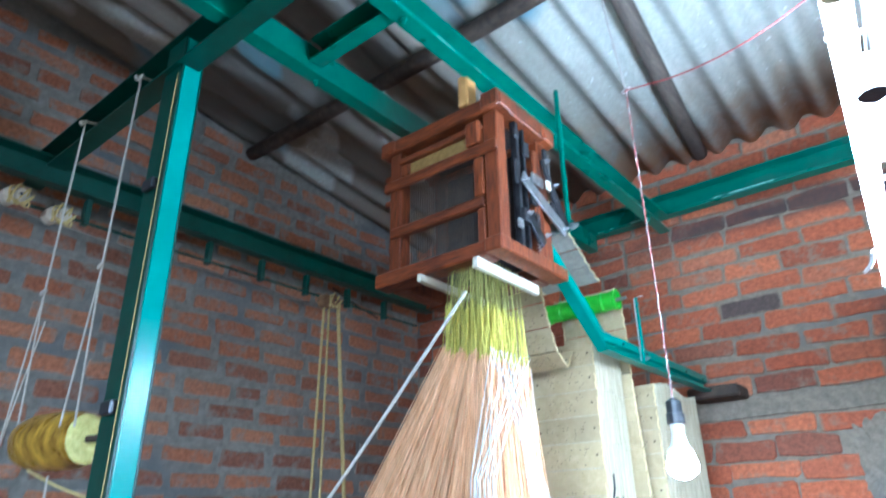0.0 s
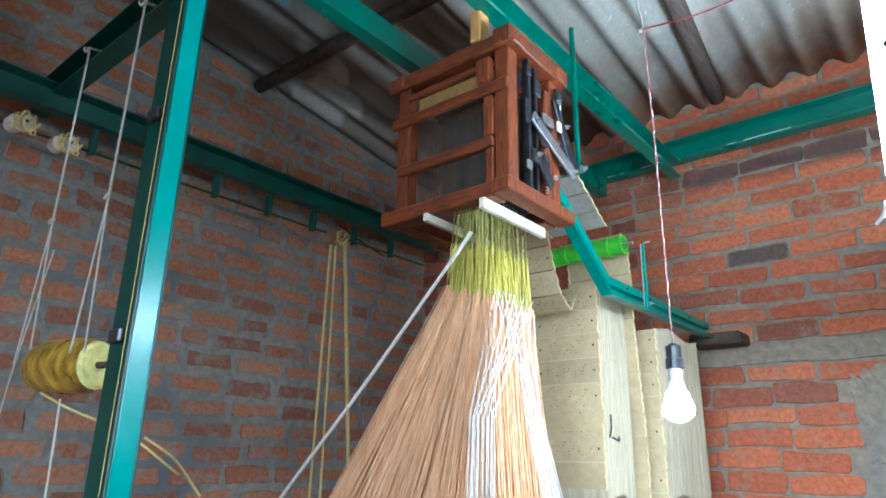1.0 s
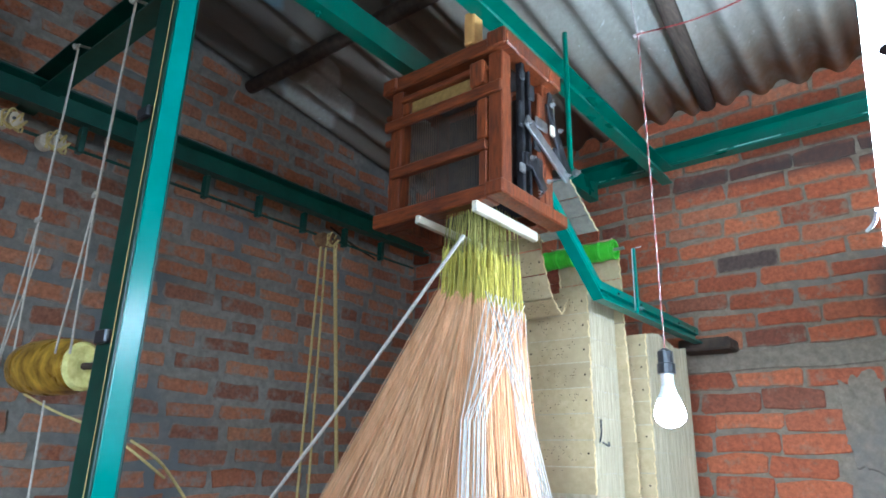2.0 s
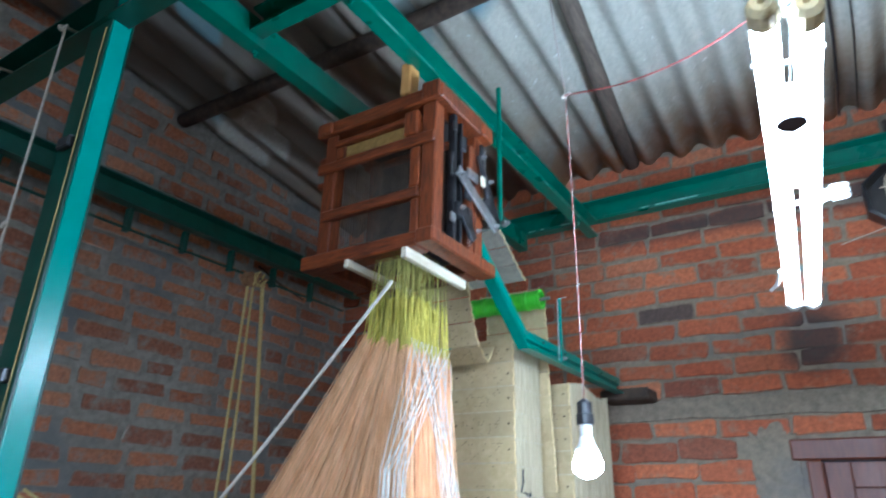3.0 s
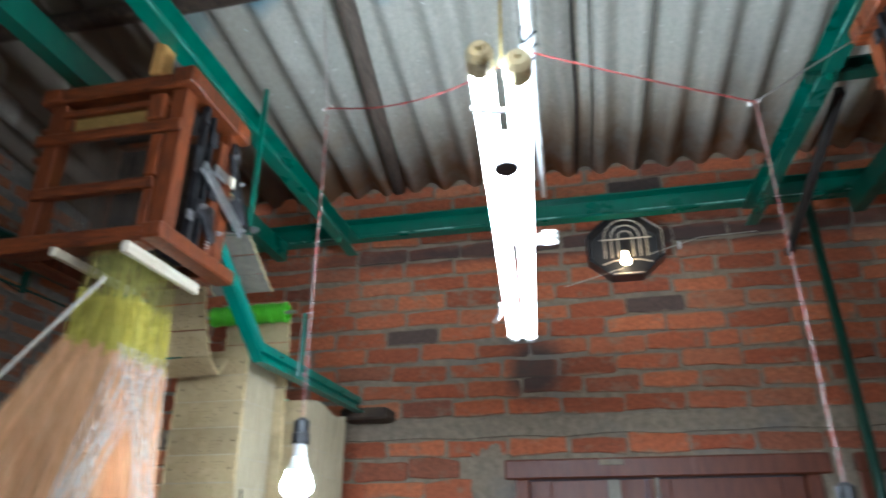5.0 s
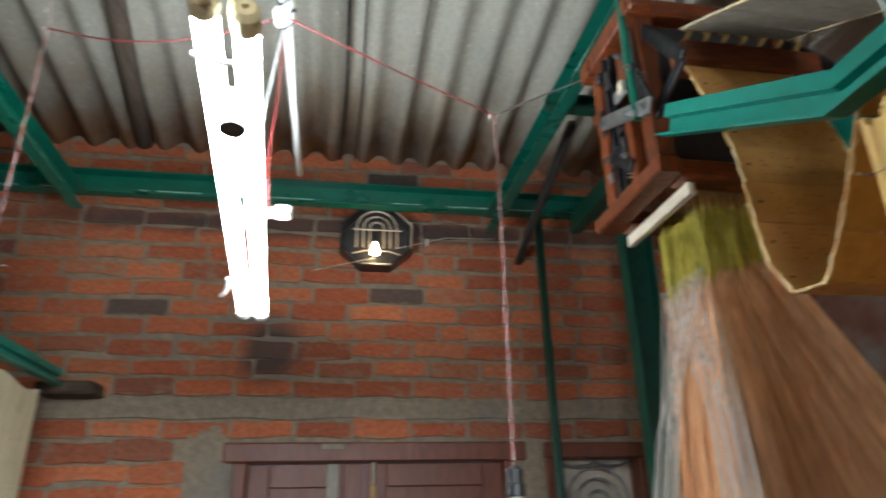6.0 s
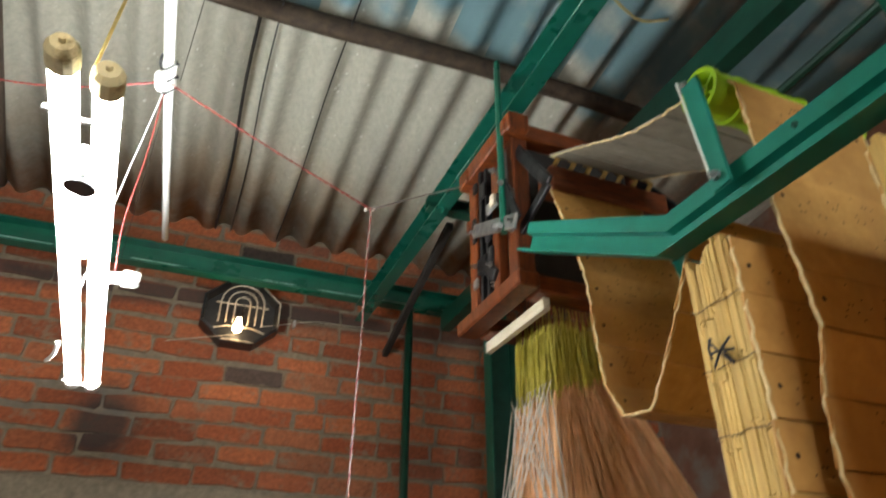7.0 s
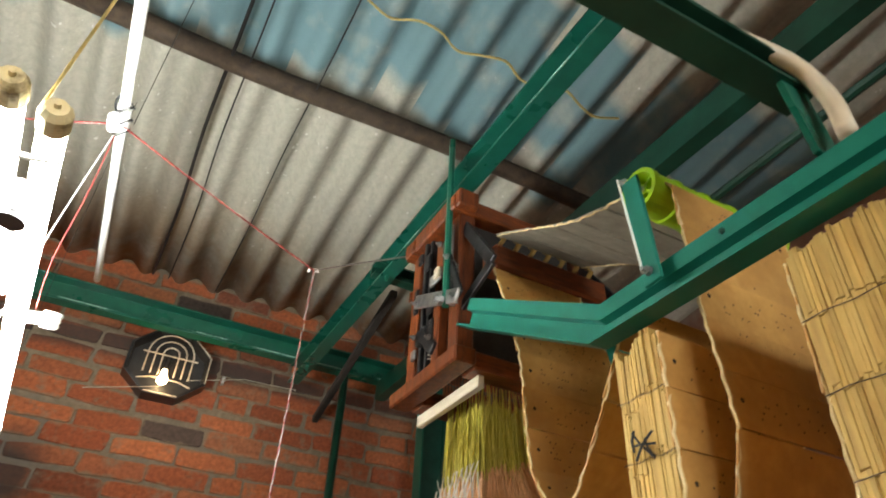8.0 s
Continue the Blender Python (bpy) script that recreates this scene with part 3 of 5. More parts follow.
# ---- jacquard machines ----
def jacquard(name, label, H):
    """A wooden machine with its frame corner at the origin: x away from the aisle, y to the cylinder's side."""
    W, Dp = 0.375, 0.245
    e = thing(name, label, "loom machine", "jacquard machines")
    P = 0.042
    for x in (0, W - P):
        for y in (0, Dp - P):
            part("corner_post", boxes(((x, y, 0.028), (x + P, y + P, H - 0.03)), bevel=0.003), M_WOOD, e)
    # base boards that reach past the posts
    part("base_board", boxes(((0.0305, -0.024, -0.012), (W + 0.03, 0.035, 0.0275)), bevel=0.004), M_WOOD_H, e)
    part("base_board", boxes(((0.0305, Dp - 0.035, -0.012), (W + 0.03, Dp + 0.024, 0.0275)), bevel=0.004), M_WOOD_H, e)
    part("base_board", boxes(((-0.022, -0.035, -0.010), (0.03, Dp + 0.035, 0.026)), bevel=0.004), M_WOOD, e, "worn base board with paint rubbed off")
    part("base_board", boxes(((W - 0.03, 0.0355, -0.010), (W + 0.022, Dp - 0.0355, 0.026)), bevel=0.004), M_WOOD, e)
    # top rails
    part("top_rail", boxes(((-0.025, -0.012, H - 0.03), (W + 0.03, 0.04, H + 0.012)), bevel=0.004), M_WOOD_H, e)
    part("top_rail", boxes(((-0.025, Dp - 0.04, H - 0.03), (W + 0.03, Dp + 0.012, H + 0.012)), bevel=0.004), M_WOOD_H, e)
    part("top_rail", boxes(((-0.02, -0.02, H - 0.028), (0.035, Dp + 0.03, H + 0.022)), bevel=0.004), M_WOOD, e)
    part("top_rail", boxes(((W - 0.03, -0.02, H - 0.028), (W + 0.02, Dp + 0.02, H + 0.01)), bevel=0.004), M_WOOD, e)
    # front face: rails, an inner brass-coloured panel and the hooks
    part("front_rail", boxes(((-0.004, -0.014, 0.275), (W + 0.012, -0.0005, 0.306)), bevel=0.003), M_WOOD_H, e)
    part("front_rail", boxes(((0.043, -0.012, 0.128), (W - 0.012, 0.012, 0.156)), bevel=0.003), M_WOOD_H, e)
    part("front_rail", boxes(((0.043, -0.012, 0.352), (W - 0.043, 0.016, 0.370)), bevel=0.003), M_WOOD_H, e)
    part("rail_block", boxes(((0.044, -0.020, 0.307), (0.088, -0.0005, 0.378)), bevel=0.004), M_WOOD, e)
    part("inner_stile", boxes(((0.045, -0.004, 0.1625), (0.075, 0.026, 0.2745)), bevel=0.003), M_WOOD, e)
    part("inner_stile", boxes(((0.045, -0.004, 0.313), (0.08, 0.026, 0.3515)), bevel=0.003), M_WOOD, e)
    part("inner_stile", boxes(((0.30, -0.004, 0.313), (0.331, 0.026, 0.3515)), bevel=0.003), M_WOOD, e)
    part("inner_stile", boxes(((0.045, -0.004, 0.029), (0.068, 0.026, 0.1275)), bevel=0.003), M_WOOD, e)
    part("needle_board", boxes(((0.081, 0.004, 0.313), (0.2995, 0.016, 0.3515))), M_BRASS, e, "perforated yellow needle board")
    for z in (0.335, 0.255):
        bm = bmesh.new()
        tube(bm, [(W - 0.02, 0.018, z), (W + 0.026, 0.018, z)], 0.011, 10)
        part("dowel_end", bm, M_WOOD, e, smooth=True)
    bm = bmesh.new()
    for i in range(34):
        x = 0.06 + i * 0.0082
        for k in range(3):
            y = 0.045 + k * 0.05
            tube(bm, [(x + 0.002 * k, y, 0.03), (x + 0.002 * k, y, 0.365)], 0.0011, 3, cap=False)
    part("hook_bank", bm, M_HOOK, e, "dense rows of dark wire hooks")["kind"] = "stuff"
    # near-black panels that put the machine's inner shade into their colour
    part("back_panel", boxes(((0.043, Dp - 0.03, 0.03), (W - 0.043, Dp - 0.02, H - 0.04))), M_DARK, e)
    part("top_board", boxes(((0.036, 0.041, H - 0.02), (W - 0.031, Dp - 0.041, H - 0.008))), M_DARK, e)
    # the griffe gear at the aisle side
    part("slide_bar", boxes(((-0.010, 0.078, 0.03), (0.010, 0.092, 0.40)), bevel=0.002), M_IRON, e, "black iron slide bar")
    part("slide_bar", boxes(((-0.010, 0.112, 0.03), (0.006, 0.122, 0.39)), bevel=0.002), M_IRON, e, "black iron slide bar")
    part("wood_slide", boxes(((-0.012, 0.155, 0.255), (0.016, 0.19, 0.345)), bevel=0.003), M_WOOD, e)
    part("wood_slide", boxes(((-0.012, 0.15, 0.029), (0.016, 0.178, 0.20)), bevel=0.003), M_WOOD, e)
    bm = bmesh.new()
    beam_between(bm, (-0.022, 0.075, 0.225), (-0.022, 0.285, 0.135), 0.008, 0.034, 0.002, up=(0, 0, 1))
    lever = part("lever", bm, M_STEEL, e, "worn steel lever")
    bm = bmesh.new()
    beam_between(bm, (-0.016, 0.20, 0.33), (-0.016, 0.285, 0.14), 0.008, 0.022, 0.002)
    beam_between(bm, (-0.016, 0.10, 0.13), (-0.016, 0.17, 0.06), 0.01, 0.03, 0.002)
    box(bm, (-0.02, 0.08, 0.10), (0.0, 0.13, 0.14), 0.003)
    part("linkage", bm, M_IRON, e)
    for p in ((0.085, 0.215), (0.275, 0.14), (0.20, 0.32), (0.17, 0.085), (0.09, 0.12), (0.24, 0.26)):
        bm = bmesh.new()
        bolt(bm, (-0.026, p[0], p[1]), (-1, 0, 0), 0.007, 0.006)
        part("bolt", bm, M_STEEL, lever)
    # small iron fittings crowding the aisle side
    for y, z, w, h, mat in ((0.052, 0.20, 0.018, 0.07, M_IRON), (0.098, 0.30, 0.030, 0.045, M_IRON), (0.060, 0.34, 0.022, 0.03, M_IRON), (0.135, 0.235, 0.06, 0.03, M_STEEL),
                            (0.125, 0.165, 0.03, 0.05, M_IRON), (0.205, 0.30, 0.02, 0.07, M_IRON), (0.225, 0.175, 0.03, 0.035, M_IRON), (0.055, 0.075, 0.022, 0.025, M_STEEL), (0.135, 0.085, 0.025, 0.06, M_IRON)):
        part("fitting", boxes(((-0.019, y, z), (-0.0105, y + w, z + h)), bevel=0.003), mat, e)
    for y, z0, z1 in ((0.245, 0.15, 0.25), (0.262, 0.13, 0.23), (0.232, 0.27, 0.36), (0.150, 0.04, 0.14)):
        bm = bmesh.new()
        tube(bm, [(-0.014 + 0.005 * math.cos(k * 1.5), y + 0.005 * math.sin(k * 1.5), z0 + (z1 - z0) * k / 48) for k in range(49)], 0.0014, 4)
        part("coil_spring", bm, M_STEEL, e)
    part("tag", boxes(((-0.034, 0.185, 0.225), (-0.026, 0.205, 0.255)), bevel=0.002), M_PALEWOOD, e, "small white fitting")
    # cylinder at the far side, in a black iron frame
    bm = bmesh.new()
    box(bm, (0.035, Dp + 0.04, 0.20), (W - 0.03, Dp + 0.10, 0.26), 0.006)
    part("card_cylinder", bm, M_WOOD_H, e, "square wooden card cylinder")
    for x in (0.015, W - 0.02):
        bm = bmesh.new()
        beam_between(bm, (x, Dp + 0.0, 0.36), (x, Dp + 0.12, 0.19), 0.01, 0.03, 0.002)
        beam_between(bm, (x, Dp - 0.01, 0.14), (x, Dp + 0.12, 0.19), 0.01, 0.025, 0.002)
        part("cylinder_arm", bm, M_IRON, e)
    for i in range(7):
        bm = bmesh.new()
        x = 0.06 + i * 0.042
        tube(bm, [(x, Dp + 0.05, 0.262), (x + 0.014, Dp + 0.075, 0.30), (x + 0.020, Dp + 0.05, 0.33)], 0.006, 5)
        part("spring", bm, M_BRASS, e)
    part("packing_block", boxes(((0.085, -0.005, H + 0.0225), (0.118, 0.04, H + 0.125)), bevel=0.004), M_CARD, e, "raw wooden packing block on top")
    # white laths under the machine
    bm = bmesh.new()
    box(bm, (0.052, -0.032, -0.040), (0.068, 0.248, -0.0125), 0.002)
    part("lath", bm, M_PALEWOOD, e, "white lath under the machine")
    bm = bmesh.new()
    box(bm, (0.228, -0.034, -0.034), (0.242, 0.248, -0.0125), 0.002)
    part("lath", bm, M_PALEWOOD, e)
    return e


LM = Matrix.Translation((-0.891, 1.10, 2.336)) @ Matrix.Diagonal((-1, 1, 1, 1))
RM = Matrix.Translation((0.664, 1.29, 2.355)) @ Matrix.Diagonal((1, -1, 1, 1))


def flip_thing(e, m):
    """Places a built thing by a mirrored pose: the mirror goes into the meshes."""
    for c in e.children_recursive:
        if c.type == "MESH":
            c.data.transform(m)
            c.data.flip_normals()
    return e


flip_thing(jacquard("jacquard_machine", "red-brown wooden jacquard machine with dark wire hooks", 0.43), LM)
flip_thing(jacquard("jacquard_machine", "red-brown wooden jacquard machine with iron levers and cards", 0.43), RM)


def stay_rod(x, y, z0, z1):
    e = thing("stay_rod", "thin green steel stay rod with a bolt at its foot", "rod", "machine stay rods")
    bm = bmesh.new()
    tube(bm, [(x, y, z0), (x, y, z1)], 0.0085, 7)
    part("rod", bm, M_GREEN, e)
    bm = bmesh.new()
    s = 1 if x > 0 else -1
    tube(bm, [(x - 0.03 * s, y, z0 + 0.012), (x + 0.06 * s, y, z0 + 0.012)], 0.006, 6)
    tube(bm, [(x - 0.02 * s, y, z0 + 0.012), (x - 0.008 * s, y, z0 + 0.012)], 0.011, 6)
    part("bolt", bm, M_STEEL, e)


stay_rod(-0.915, 1.50, 2.53, 3.03)
stay_rod(0.642, 1.06, 2.49, 3.0)


# ---- card rails ----
def card_rail(x, out, y_tip, y_bend, y_end, z_tip, z_rail, label):
    """A bent green channel: it slopes down from the machine, then runs level. out: -1 or 1, the aisle side."""
    e = thing("card_rail", label, "steel rail", "card rails")
    dep, wid, t = 0.062, 0.034, 0.005
    top = [(y_tip, z_tip), (y_bend, z_rail), (y_end, z_rail + 0.005)]
    d1 = Vector((0, y_bend - y_tip, z_rail - z_tip)).normalized()
    d2 = Vector((0, y_end - y_bend, 0.0)).normalized()
    n1 = Vector((0, -d1.z, d1.y)) * (1 if d1.y > 0 else -1)
    n2 = Vector((0, 0, 1))
    mid = (n1 + n2).normalized() / max((n1 + n2).normalized().dot(n2), 0.3)
    ns = [n1, mid, n2]
    prof = [(0, 0), (wid, 0), (wid, t), (t, t), (t, dep * 0.55), (wid * 0.55, dep * 0.6), (wid * 0.55, dep), (0, dep)]
    bm = bmesh.new()
    rings = []
    for (y, z), n in zip(top, ns):
        rings.append([bm.verts.new(Vector((x - out * 0.02 + out * u, y, z)) + n * (v - dep)) for u, v in prof])
    k = len(prof)
    for a, b in zip(rings, rings[1:]):
        for i in range(k):
            bm.faces.new((a[i], a[(i + 1) % k], b[(i + 1) % k], b[i]))
    bm.faces.new(rings[0])
    bm.faces.new(rings[-1])
    part("rail", bm, M_GREEN_RAIL, e)
    for i in range(5):
        bm = bmesh.new()
        y = y_bend + (y_end - y_bend) * (0.12 + 0.2 * i)
        bolt(bm, (x + out * 0.006, y, z_rail - 0.018), (out, 0, 0), 0.0045, 0.002)
        part("bolt", bm, M_GREEN_D, e)
    return e


card_rail(-0.915, 1, 1.36, 1.665, 2.55, 2.475, 2.258, "bent green steel card rail reaching the brick wall")
card_rail(0.648, -1, 0.965, 0.59, -1.3, 2.465, 2.258, "bent green steel card rail over the card stacks")
# the second rail of each pair, on the far side of the cards
card_rail(-1.245, -1, 1.36, 1.665, 2.55, 2.475, 2.258, "bent green steel card rail behind the card stacks")
card_rail(1.03, 1, 0.965, 0.59, -1.3, 2.465, 2.258, "bent green steel card rail behind the card stacks")


def rail_end():
    e = thing("rail_block", "charred timber block under the rail end in the wall", "wood block")
    bm = bmesh.new()
    box(bm, (-1.0, 2.54, 2.175), (-0.80, 2.69, 2.222), 0.008)
    part("block", bm, M_OLDWOOD, e)


rail_end()


# ---- punched cards ----
def sheet_of_cards(name, label, path, x0, x1, mat, group="punched card chains", card_h=0.075, lace=True, holes=True, seed=1):
    """A chain of laced cards hanging along path (y, z); each card is a piece of its own."""
    rnd = random.Random(seed)
    e = thing(name, label, "punched cards", group)
    pts = [Vector((0, y, z)) for y, z in path]
    pts = spline(pts, 10)
    # walk along the curve in card steps
    cum = [0.0]
    for a, b in zip(pts, pts[1:]):
        cum.append(cum[-1] + (b - a).length)

    def at(s):
        s = min(max(s, 0), cum[-1])
        for i in range(len(cum) - 1):
            if cum[i + 1] >= s:
                f = (s - cum[i]) / max(cum[i + 1] - cum[i], 1e-9)
                return pts[i].lerp(pts[i + 1], f)
        return pts[-1]
    n = max(1, int(cum[-1] / card_h))
    knots = [at(i * card_h) for i in range(n + 1)]

    def along(s):
        i = min(int(s / card_h), n - 1)
        return knots[i].lerp(knots[i + 1], min(s / card_h - i, 1.0))
    hole_bm = bmesh.new()
    for i in range(n):
        a, b = knots[i].lerp(knots[i + 1], 0.025), knots[i].lerp(knots[i + 1], 0.975)
        d = (b - a).normalized()
        nrm = Vector((0, -d.z, d.y))
        tilt = 0.0003 if mat is M_CARD_BACK else rnd.uniform(0.0008, 0.0026)
        a, b = a - nrm * tilt, b + nrm * tilt
        d = (b - a).normalized()
        nrm = Vector((0, -d.z, d.y))
        m = a.lerp(b, 0.5) + nrm * rnd.uniform(-0.0012, 0.0012)
        bm = bmesh.new()
        j0, j1 = rnd.uniform(-0.003, 0.003), rnd.uniform(-0.003, 0.003)
        ring = [(x0 + j0, a), (x1 + j1, a), (x1 + j1, m), (x1 + j1, b), (x0 + j0, b), (x0 + j0, m)]
        lo = [bm.verts.new(Vector((x, p.y, p.z)) - nrm * 0.0011) for x, p in ring]
        hi = [bm.verts.new(Vector((x, p.y, p.z)) + nrm * 0.0011) for x, p in ring]
        for f in ((0, 1, 2, 5), (5, 2, 3, 4)):
            bm.faces.new([lo[k] for k in f])
            bm.faces.new([hi[k] for k in f])
        for k in range(6):
            bm.faces.new((lo[k], lo[(k + 1) % 6], hi[(k + 1) % 6], hi[k]))
        part("card", bm, mat, e)
        if holes:
            for sgn in (-1, 1):
                for k in range(26):
                    u = rnd.choice((0.09, 0.91)) if k < 4 else 0.18 + 0.64 * rnd.random() ** 1.0
                    big = k < 4
                    q = a.lerp(b, 0.5 if big else round(rnd.uniform(0.15, 0.85) * 8) / 8)
                    if not big:
                        u = round(u * 40) / 40
                    c = Vector((x0 + (x1 - x0) * u, q.y, q.z)) + nrm * 0.0014 * sgn
                    r = 0.0036 if big else 0.0016
                    vs = [hole_bm.verts.new(c + Vector((r * math.cos(t), 0, 0)) + d * r * math.sin(t)) for t in (0.3, 1.35, 2.4, 3.45, 4.5, 5.55)]
                    hole_bm.faces.new(vs)
    if holes:
        part("punched_holes", hole_bm, M_HOLE, e)["kind"] = "stuff"
    else:
        hole_bm.free()
    if lace:
        for x in (x0 + 0.002, x1 - 0.002):
            bm = bmesh.new()
            N = int(n * card_h / 0.012)
            tube(bm, [along(n * card_h * k / N) + Vector((x + 0.0022 * math.sin(k * 2.1), 0, 0)) for k in range(N + 1)], 0.0025, 5)
            part("lacing", bm, M_LACE, e, "twisted cotton lacing cord")
    return e


def card_stack(name, label, x0, x1, y0, y1, z0, z1, front, mat, seed, lean=0.0, gap=0.0034):
    """Folded layers of cards hung close together; front: the y side (-1 or 1) whose outer layer shows its cards."""
    rnd = random.Random(seed)
    yf = y0 if front < 0 else y1
    e = sheet_of_cards(name, label, [(yf, z1), (yf + lean * 0.4 * front, (z0 + z1) / 2 + 0.02), (yf + lean * front, z0)], x0, x1, mat, "folded card stacks", seed=seed)
    bm = bmesh.new()
    n = int((y1 - y0 - 0.006) / gap)
    H = 0.078
    rows = int((z1 - z0) / H)
    for i in range(n):
        y = (y0 + 0.006 + i * gap) if front < 0 else (y1 - 0.006 - i * gap)
        fr = i / max(n, 1)
        dx = rnd.uniform(-0.0013, 0.0013)
        dz = 0.012 * math.sin(fr * 7 + seed) + rnd.uniform(-0.006, 0.006)
        for k in range(rows):
            ja, jb = rnd.uniform(-0.001, 0.001), rnd.uniform(-0.001, 0.001)
            za, zb = z1 - k * H - 0.0005 + dz, z1 - (k + 1) * H + 0.0012 + dz
            ly = lean * front * ((z1 - za) / max(z1 - z0, 0.01))
            th = gap * rnd.uniform(0.44, 0.5)
            v = [bm.verts.new(p) for p in ((x0 + dx + ja, y - th + ly, za), (x1 + dx, y - th + ly, za), (x1 + dx, y - th + ly + jb, zb), (x0 + dx + jb, y - th + ly + jb, zb),
                                            (x0 + dx + ja, y + th + ly, za), (x1 + dx, y + th + ly, za), (x1 + dx, y + th + ly + jb, zb), (x0 + dx + jb, y + th + ly + jb, zb))]
            for f in ((0, 1, 2, 3), (4, 5, 6, 7), (0, 1, 5, 4), (3, 2, 6, 7), (0, 3, 7, 4), (1, 2, 6, 5)):
                bm.faces.new([v[q] for q in f])
    part("folded_edge", bm, M_EDGE_PALE if mat is M_CARD_PALE else M_CARD_EDGE, e, "tight edges of folded cards")["kind"] = "stuff"
    xs = x0 if abs(x0) < abs(x1) else x1
    sx = -1 if xs > 0 else 1
    N = 26
    for k in range(1, rows):
        z = z1 - k * H
        bm = bmesh.new()
        tube(bm, [(xs + sx * (0.0015 + 0.0022 * (i % 2)), y0 + (y1 - y0) * i / N + lean * front * k / rows, z + 0.0012 * math.sin(i * 0.5 + k) + 0.001 * (i % 2) + 0.003) for i in range(N + 1)], 0.0006, 4)
        part("fold_string", bm, M_ROPE if mat is M_CARD_PALE else M_HOOK, e)
    return e


# right machine: the chain drops from the cylinder, loops, and a second chain runs over the lime roller
CR0, CR1 = 0.705, 0.945
sheet_of_cards("card_chain", "tan punched card chain looping down from the machine", [(0.975, 2.60), (0.905, 2.42), (0.868, 2.30), (0.858, 2.18), (0.85, 2.10), (0.825, 2.05), (0.775, 2.012), (0.735, 2.035), (0.685, 2.105), (0.622, 2.21), (0.59, 2.31)], CR0 - 0.005, CR1 - 0.01, M_CARD, seed=3)
sheet_of_cards("card_chain", "grey backs of a card chain sagging to the roller", [(0.95, 2.64), (0.842, 2.585), (0.709, 2.512), (0.618, 2.482), (0.55, 2.468), (0.51, 2.464)], CR0, CR1, M_CARD_BACK, seed=4, holes=False)
sheet_of_cards("card_chain", "tan card chain falling from the lime roller behind the rail", [(0.502, 2.4645), (0.472, 2.452), (0.461, 2.40), (0.458, 2.2), (0.444, 2.04), (0.47, 1.93), (0.455, 1.7), (0.45, 1.35)], CR0 - 0.01, CR1 - 0.01, M_CARD, seed=5)
card_stack("card_stack", "folded stack of tan punched cards with a dark tied cross", 0.652, 0.89, 0.497, 0.58, 1.30, 2.172, -1, M_CARD, 6)
card_stack("card_stack", "long folded stack of tan cards hanging from the rail", 0.66, 0.90, -0.40, 0.315, 1.25, 2.172, 1, M_CARD, 7, gap=0.005)
# left machine
CL0, CL1 = -1.19, -0.96
sheet_of_cards("card_chain", "pale punched card chain looping down behind the machine", [(1.42, 2.62), (1.49, 2.50), (1.525, 2.38), (1.56, 2.28), (1.60, 2.20), (1.645, 2.165), (1.685, 2.20), (1.70, 2.262)], CL0 - 0.03, CL1 - 0.08, M_CARD_PALE, seed=8)
sheet_of_cards("card_chain", "pale card chain rising over the machine to the roller", [(1.42, 2.64), (1.52, 2.66), (1.64, 2.58), (1.76, 2.50), (1.83, 2.46)], CL0, CL1 - 0.02, M_CARD_BACK, seed=9, holes=False)
sheet_of_cards("card_chain", "pale card chain falling from the green roller", [(1.87, 2.46), (1.915, 2.42), (1.925, 2.3), (1.93, 2.1), (1.96, 1.8), (1.96, 1.4)], CL0, CL1, M_CARD_PALE, seed=10, holes=False)
card_stack("card_stack", "folded stack of pale punched cards under the rail", -1.21, -0.985, 1.715, 1.91, 1.60, 2.255, -1, M_CARD_PALE, 11, gap=0.0038)
card_stack("card_stack", "second folded stack of pale cards against the wall", CL0, CL1 + 0.02, 2.05, 2.45, 1.55, 2.165, -1, M_CARD_PALE, 12, gap=0.0038)


def tied_cross(x, y, z):
    """The dark knotted mark tied on the stack's edge."""
    bm = bmesh.new()
    for a, b in (((-0.016, -0.02), (0.016, 0.018)), ((-0.018, 0.012), (0.014, -0.016)), ((-0.02, -0.004), (0.018, 0.002)), ((0.012, 0.02), (0.016, -0.006)), ((-0.016, -0.018), (-0.004, 0.006))):
        tube(bm, [(x, y + a[0], z + a[1]), (x - 0.004, y + (a[0] + b[0]) / 2, z + (a[1] + b[1]) / 2), (x, y + b[0], z + b[1])], 0.0016, 5)
    return tagged(finish("tied_cross", bm, M_BLACK), "black thread cross tied to the card stack", "thread mark")


tied_cross(0.645, 0.54, 2.036)
e = thing("string_tuft", "small dark twisted string stuck in the cards", "string tuft")
bm = bmesh.new()
tube(bm, spline([(-0.978, 1.735, 1.80), (-0.965, 1.72, 1.825), (-0.972, 1.735, 1.845), (-0.962, 1.715, 1.86)], 5), 0.003, 5)
tube(bm, spline([(-0.976, 1.745, 1.80), (-0.96, 1.755, 1.79), (-0.965, 1.765, 1.80)], 5), 0.003, 5)
part("twist", bm, M_BLACK, e)


